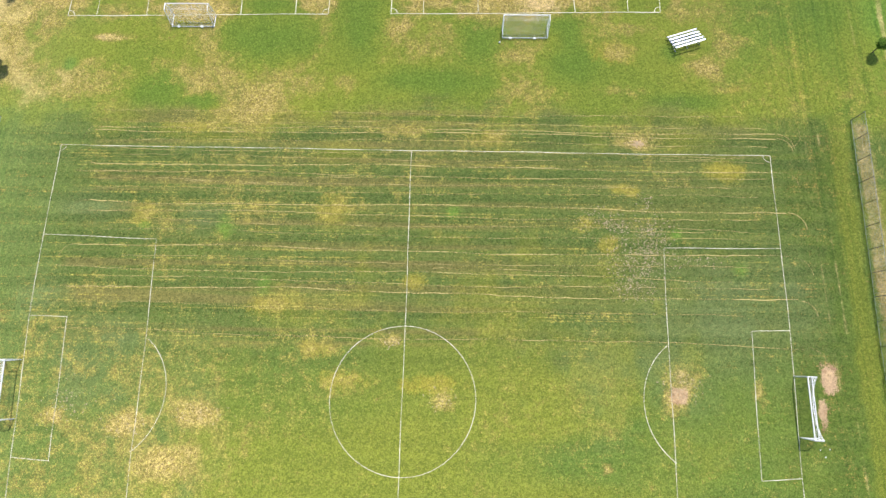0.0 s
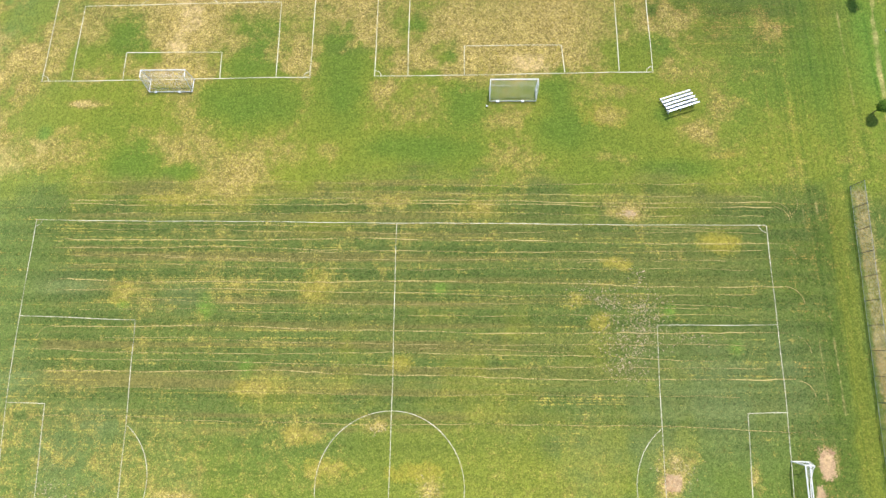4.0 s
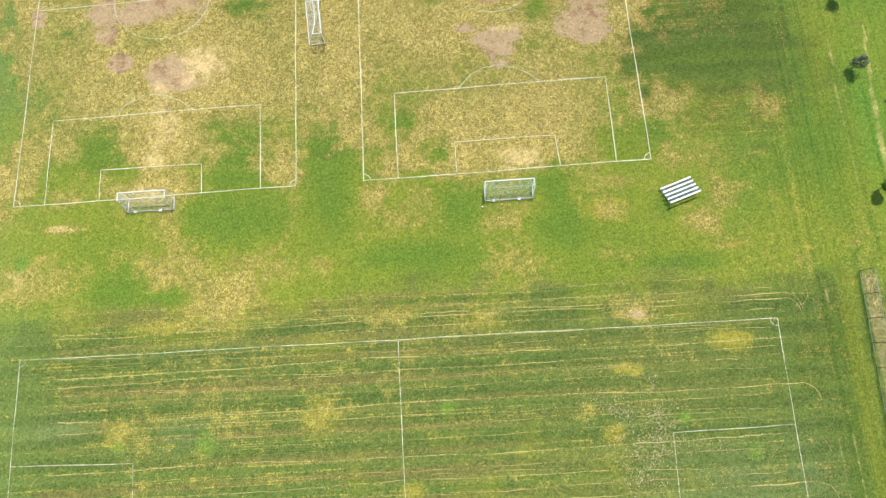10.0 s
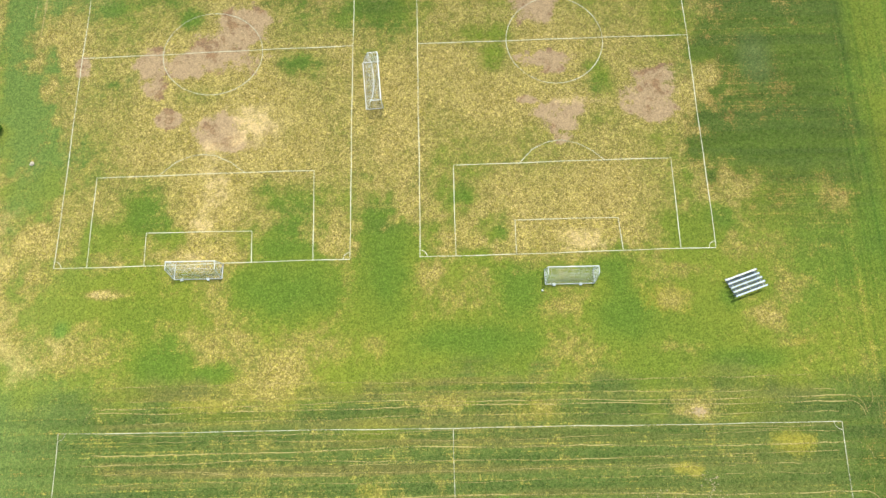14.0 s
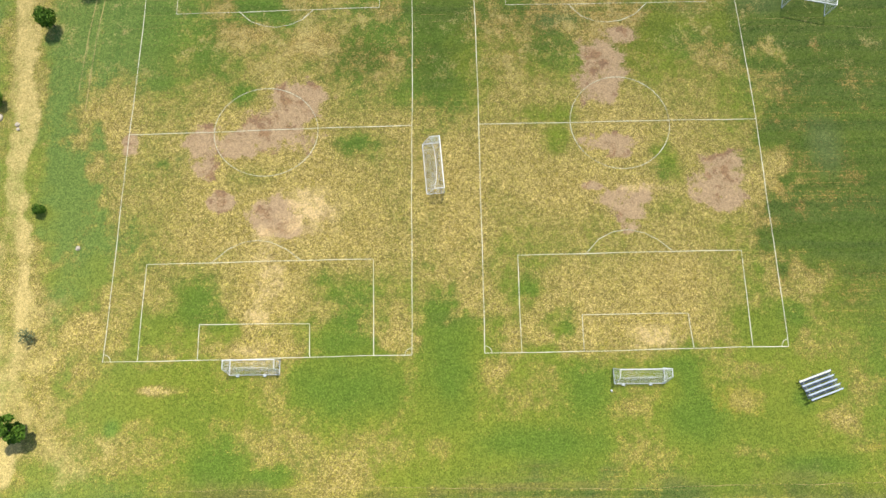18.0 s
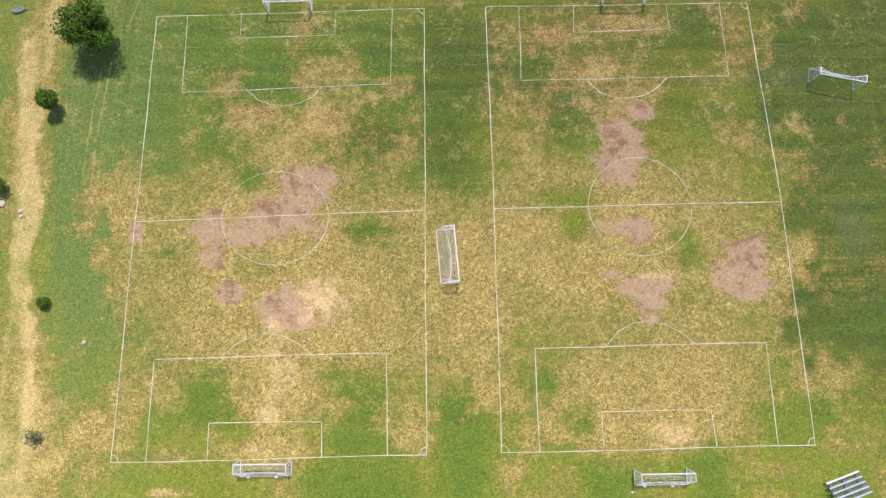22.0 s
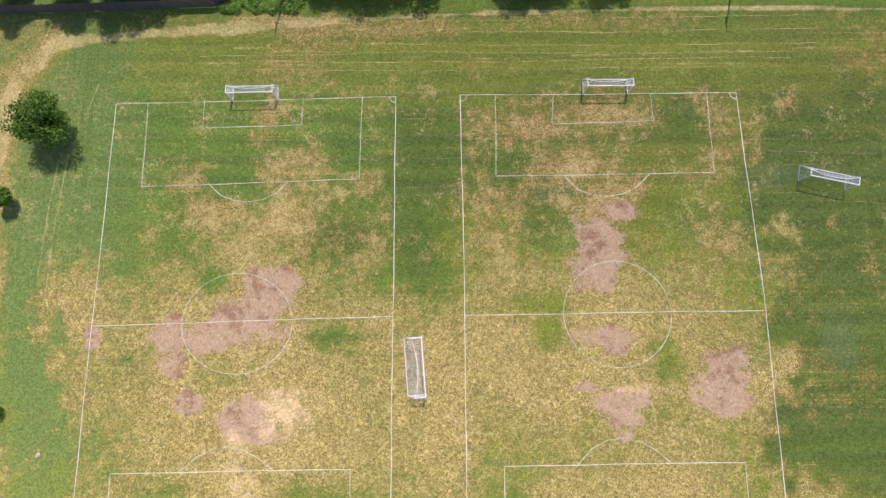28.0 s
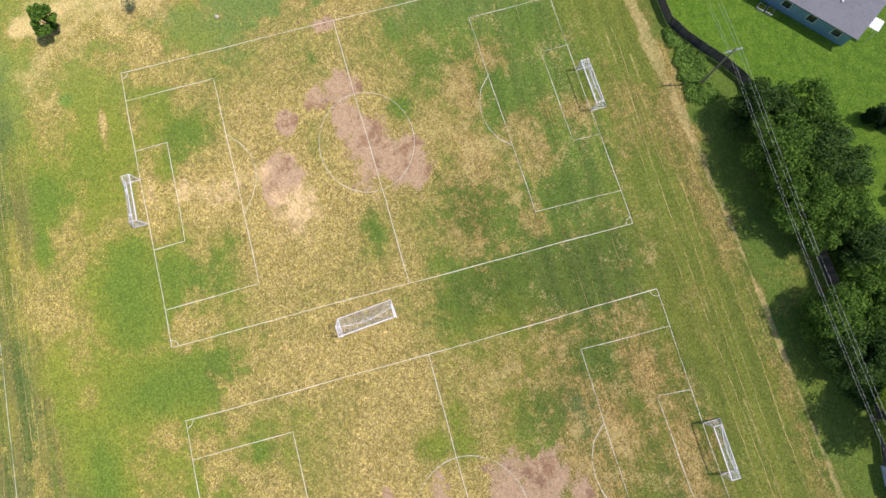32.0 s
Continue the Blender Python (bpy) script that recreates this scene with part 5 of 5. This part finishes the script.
# ---- loose flakes of dead thatch ----
def thatch():
    rnd = random.Random(21)
    verts, faces = [], []
    heaps = [(29.6, 18.4, 3.6, 3.4, 480), (31.6, 21.6, 2.0, 1.8, 170), (36.6, 18.4, 5.0, 0.8, 70), (24.0, 23.6, 2.2, 1.6, 60), (27.6, 22.6, 1.2, 1.4, 70), (31.2, 26.0, 1.0, 1.2, 40), (26.2, 23.0, 0.9, 0.7, 40), (28.6, 14.6, 2.0, 1.4, 90), (33.6, 2.4, 2.2, 1.6, 80), (-25.4, -2.0, 2.6, 1.2, 60), (-33.8, -3.4, 2.4, 1.2, 50), (-41.6, -1.2, 3.2, 2.0, 90), (-1.8, 7.2, 1.3, 0.7, 30), (4.4, 0.6, 1.6, 1.0, 30), (30.2, 34.4, 1.1, 0.5, 50)]
    for cx, cy, rx, ry, n in heaps:
        for _ in range(n):
            x, y, a = rnd.gauss(cx, rx * 0.6), rnd.gauss(cy, ry * 0.6), rnd.uniform(0, 6.28)
            long, wide = rnd.uniform(0.06, 0.17), rnd.uniform(0.03, 0.055)
            ux, uy, k = math.cos(a), math.sin(a), len(verts)
            bend = rnd.uniform(-0.5, 0.5) * long
            for s, t in ((-1, 0), (0, -1), (1, 0), (0, 1)):
                e = bend if s == 0 else 0.0
                verts.append((x + ux * s * long - uy * (t * wide + e), y + uy * s * long + ux * (t * wide + e), 0.012 if s else 0.035))
            faces.append((k, k + 1, k + 2, k + 3))
    me = mesh("thatch", verts, faces, M_THATCH)
    return tagged(new("thatch", me), "pale flakes of dead grass scattered over worn turf", "thatch", "", "stuff")


thatch()

# ---- loose stones and a ball ----
def stone(x, y, r, seed):
    rnd = random.Random(seed)
    bm = bmesh.new()
    bmesh.ops.create_icosphere(bm, subdivisions=2, radius=r)
    for v in bm.verts:
        v.co *= 1 + rnd.uniform(-0.18, 0.18)
        v.co.z *= 0.55
    me = bpy.data.meshes.new("rock")
    bm.to_mesh(me)
    bm.free()
    me.materials.append(M_STONE)
    ob = tagged(new("rock", me), "pale flat limestone rock lying on the ground", "rock", "loose rocks")
    ob.matrix_basis = pose(x, y, r * 0.15, 0, 0, rnd.uniform(0, 360))


for i, (x, y, r) in enumerate([(-70.4, 87.5, 0.5), (-67.8, 86.5, 0.34), (-67.6, 85.8, 0.26), (-57.4, 69.0, 0.3)]):
    stone(x, y, r, i)
slab = thing("culvert_slab", "flat grey concrete slab lying in the grass", "slab", (-71.8, 116.4, 0), 12)
bm = bmesh.new()
tube(bm, (0, 0, 0), (0, 0, 0.3), 1.0, 0.85, 18)
bmesh.ops.scale(bm, vec=(1.15, 0.5, 1), verts=bm.verts)
part("slab", bm, M_CONCRETE_DARK, slab)
for i, (x, y) in enumerate([(49.0, -4.1), (49.5, -4.85), (50.1, -4.0)]):
    bm = block((-0.07, -0.05, 0), (0.07, 0.05, 0.06), 0.02)
    me = bpy.data.meshes.new("litter")
    bm.to_mesh(me)
    bm.free()
    me.materials.append(M_WHITE)
    tagged(new("litter", me), "small crumpled white litter beside a goal", "litter", "litter").matrix_basis = pose(x, y, 0, 0, 0, 40 * i)
bm = bmesh.new()
bmesh.ops.create_icosphere(bm, subdivisions=3, radius=0.13)
me = bpy.data.meshes.new("ball")
bm.to_mesh(me)
bm.free()
me.materials.append(M_WHITE)
tagged(new("ball", me), "white ball lying beside a goal post", "ball").location = (11.85, 49.95, 0.11)


# ---- fences ----
def chain_link(points, h, label, gap=3.05):
    root = thing("chain_link_fence", label, "chain-link fence", group="ball field fences", kind="structure")
    verts, faces = [], []
    for a, b in zip(points, points[1:]):
        a, b = Vector((*a, 0)), Vector((*b, 0))
        way, length = (b - a).normalized(), (b - a).length
        part("top_rail", bar(a + Vector((0, 0, h)), b + Vector((0, 0, h)), 0.024, 6), M_STEEL, root)
        part("bottom_rail", bar(a + Vector((0, 0, 0.08)), b + Vector((0, 0, 0.08)), 0.02, 6), M_STEEL, root)
        n = max(1, round(length / gap))
        for i in range(n):
            q = a + way * length * i / n
            part("fence_post", bar(q, q + Vector((0, 0, h + 0.05)), 0.04, 7), M_DARK, root)
        pitch = 0.16
        for s in (1, -1):
            for i in range(int(-h / pitch) if s > 0 else 0, int((length + (h if s < 0 else 0)) / pitch)):
                u0, u1 = i * pitch, i * pitch + s * h
                z0, z1 = 0.0, h
                lo, hi = min(u0, u1), max(u0, u1)
                if hi <= 0 or lo >= length:
                    continue
                c0, c1 = min(max(u0, 0), length), min(max(u1, 0), length)
                za, zb = (c0 - u0) / (u1 - u0) * h, (c1 - u0) / (u1 - u0) * h
                p, q = a + way * c0 + Vector((0, 0, za)), a + way * c1 + Vector((0, 0, zb))
                t = 0.009 * way
                k = len(verts)
                verts.extend([p - t, p + t, q + t, q - t])
                faces.append((k, k + 1, k + 2, k + 3))
    part_of("wire_mesh", mesh("wire_mesh", verts, faces, M_WIRE), M_WIRE, root, "diamond wire mesh")


chain_link([(59.4, 38.2), (58.0, 8.0), (57.0, -30.0)], 2.4, "tall grey chain-link fence round the ball field")
chain_link([(-81.3, 60.0), (-81.6, 90.0), (-80.4, 104.0), (-80.0, 122.0)], 2.4, "tall grey chain-link fence beyond the dirt track")
chain_link([(-78, 38.0), (-58.9, 37.6), (-58.2, 8.0), (-57.0, -30.0)], 2.4, "tall grey chain-link fence round the ball field")


def board_fence():
    root = thing("board_fence", "weathered grey-brown privacy fence of upright boards", "board fence", kind="structure")
    height, step = 1.8, 0.42
    share = {}
    rest_v, rest_f, count = [], [], 0
    for (x0, y0), (x1, y1) in zip(FENCE_LINE, FENCE_LINE[1:]):
        a, b = Vector((x0, y0, 0)), Vector((x1, y1, 0))
        way, length = (b - a).normalized(), (b - a).length
        turn = math.degrees(math.atan2(way.y, way.x))
        for z in (0.4, 1.45):
            side = Vector((-way.y, way.x, 0)) * 0.02 + Vector((0, 0, z))
            part("rail", bar(a + side, b + side, 0.045, 4), M_FENCE, root)
        pieces = max(1, round(length / step))
        for i in range(pieces):
            q = a + way * (i + 0.5) * length / pieces
            rnd = random.Random(i * 7 + int(x0))
            top = height + rnd.uniform(-0.04, 0.04)
            if -41 < q.x < 38 and count < 300:
                me = share.get(i % 4)
                if me is None:
                    bm = block((-step / 2 + 0.006, -0.075, 0.03), (step / 2 - 0.006, -0.05, height + 0.03 * (i % 4 - 2)))
                    me = bpy.data.meshes.new("board")
                    bm.to_mesh(me)
                    bm.free()
                    me.materials.append(M_FENCE)
                    share[i % 4] = me
                ob = part_of("board", me, M_FENCE, root)
                ob.matrix_basis = pose(q.x, q.y, 0, 0, 0, turn)
                count += 1
            else:
                s, t = way * (step / 2 - 0.006), Vector((-way.y, way.x, 0))
                k = len(rest_v)
                for zz in (0.03, top):
                    for e, f in ((-1, -0.075), (1, -0.075), (1, -0.05), (-1, -0.05)):
                        rest_v.append(q + s * e + t * f + Vector((0, 0, zz)))
                rest_f += [(k + j, k + (j + 1) % 4, k + 4 + (j + 1) % 4, k + 4 + j) for j in range(4)] + [(k + 4, k + 5, k + 6, k + 7)]
    tagged(part_of("boards", mesh("boards", rest_v, rest_f, M_FENCE), M_FENCE, root), kind="stuff")


board_fence()
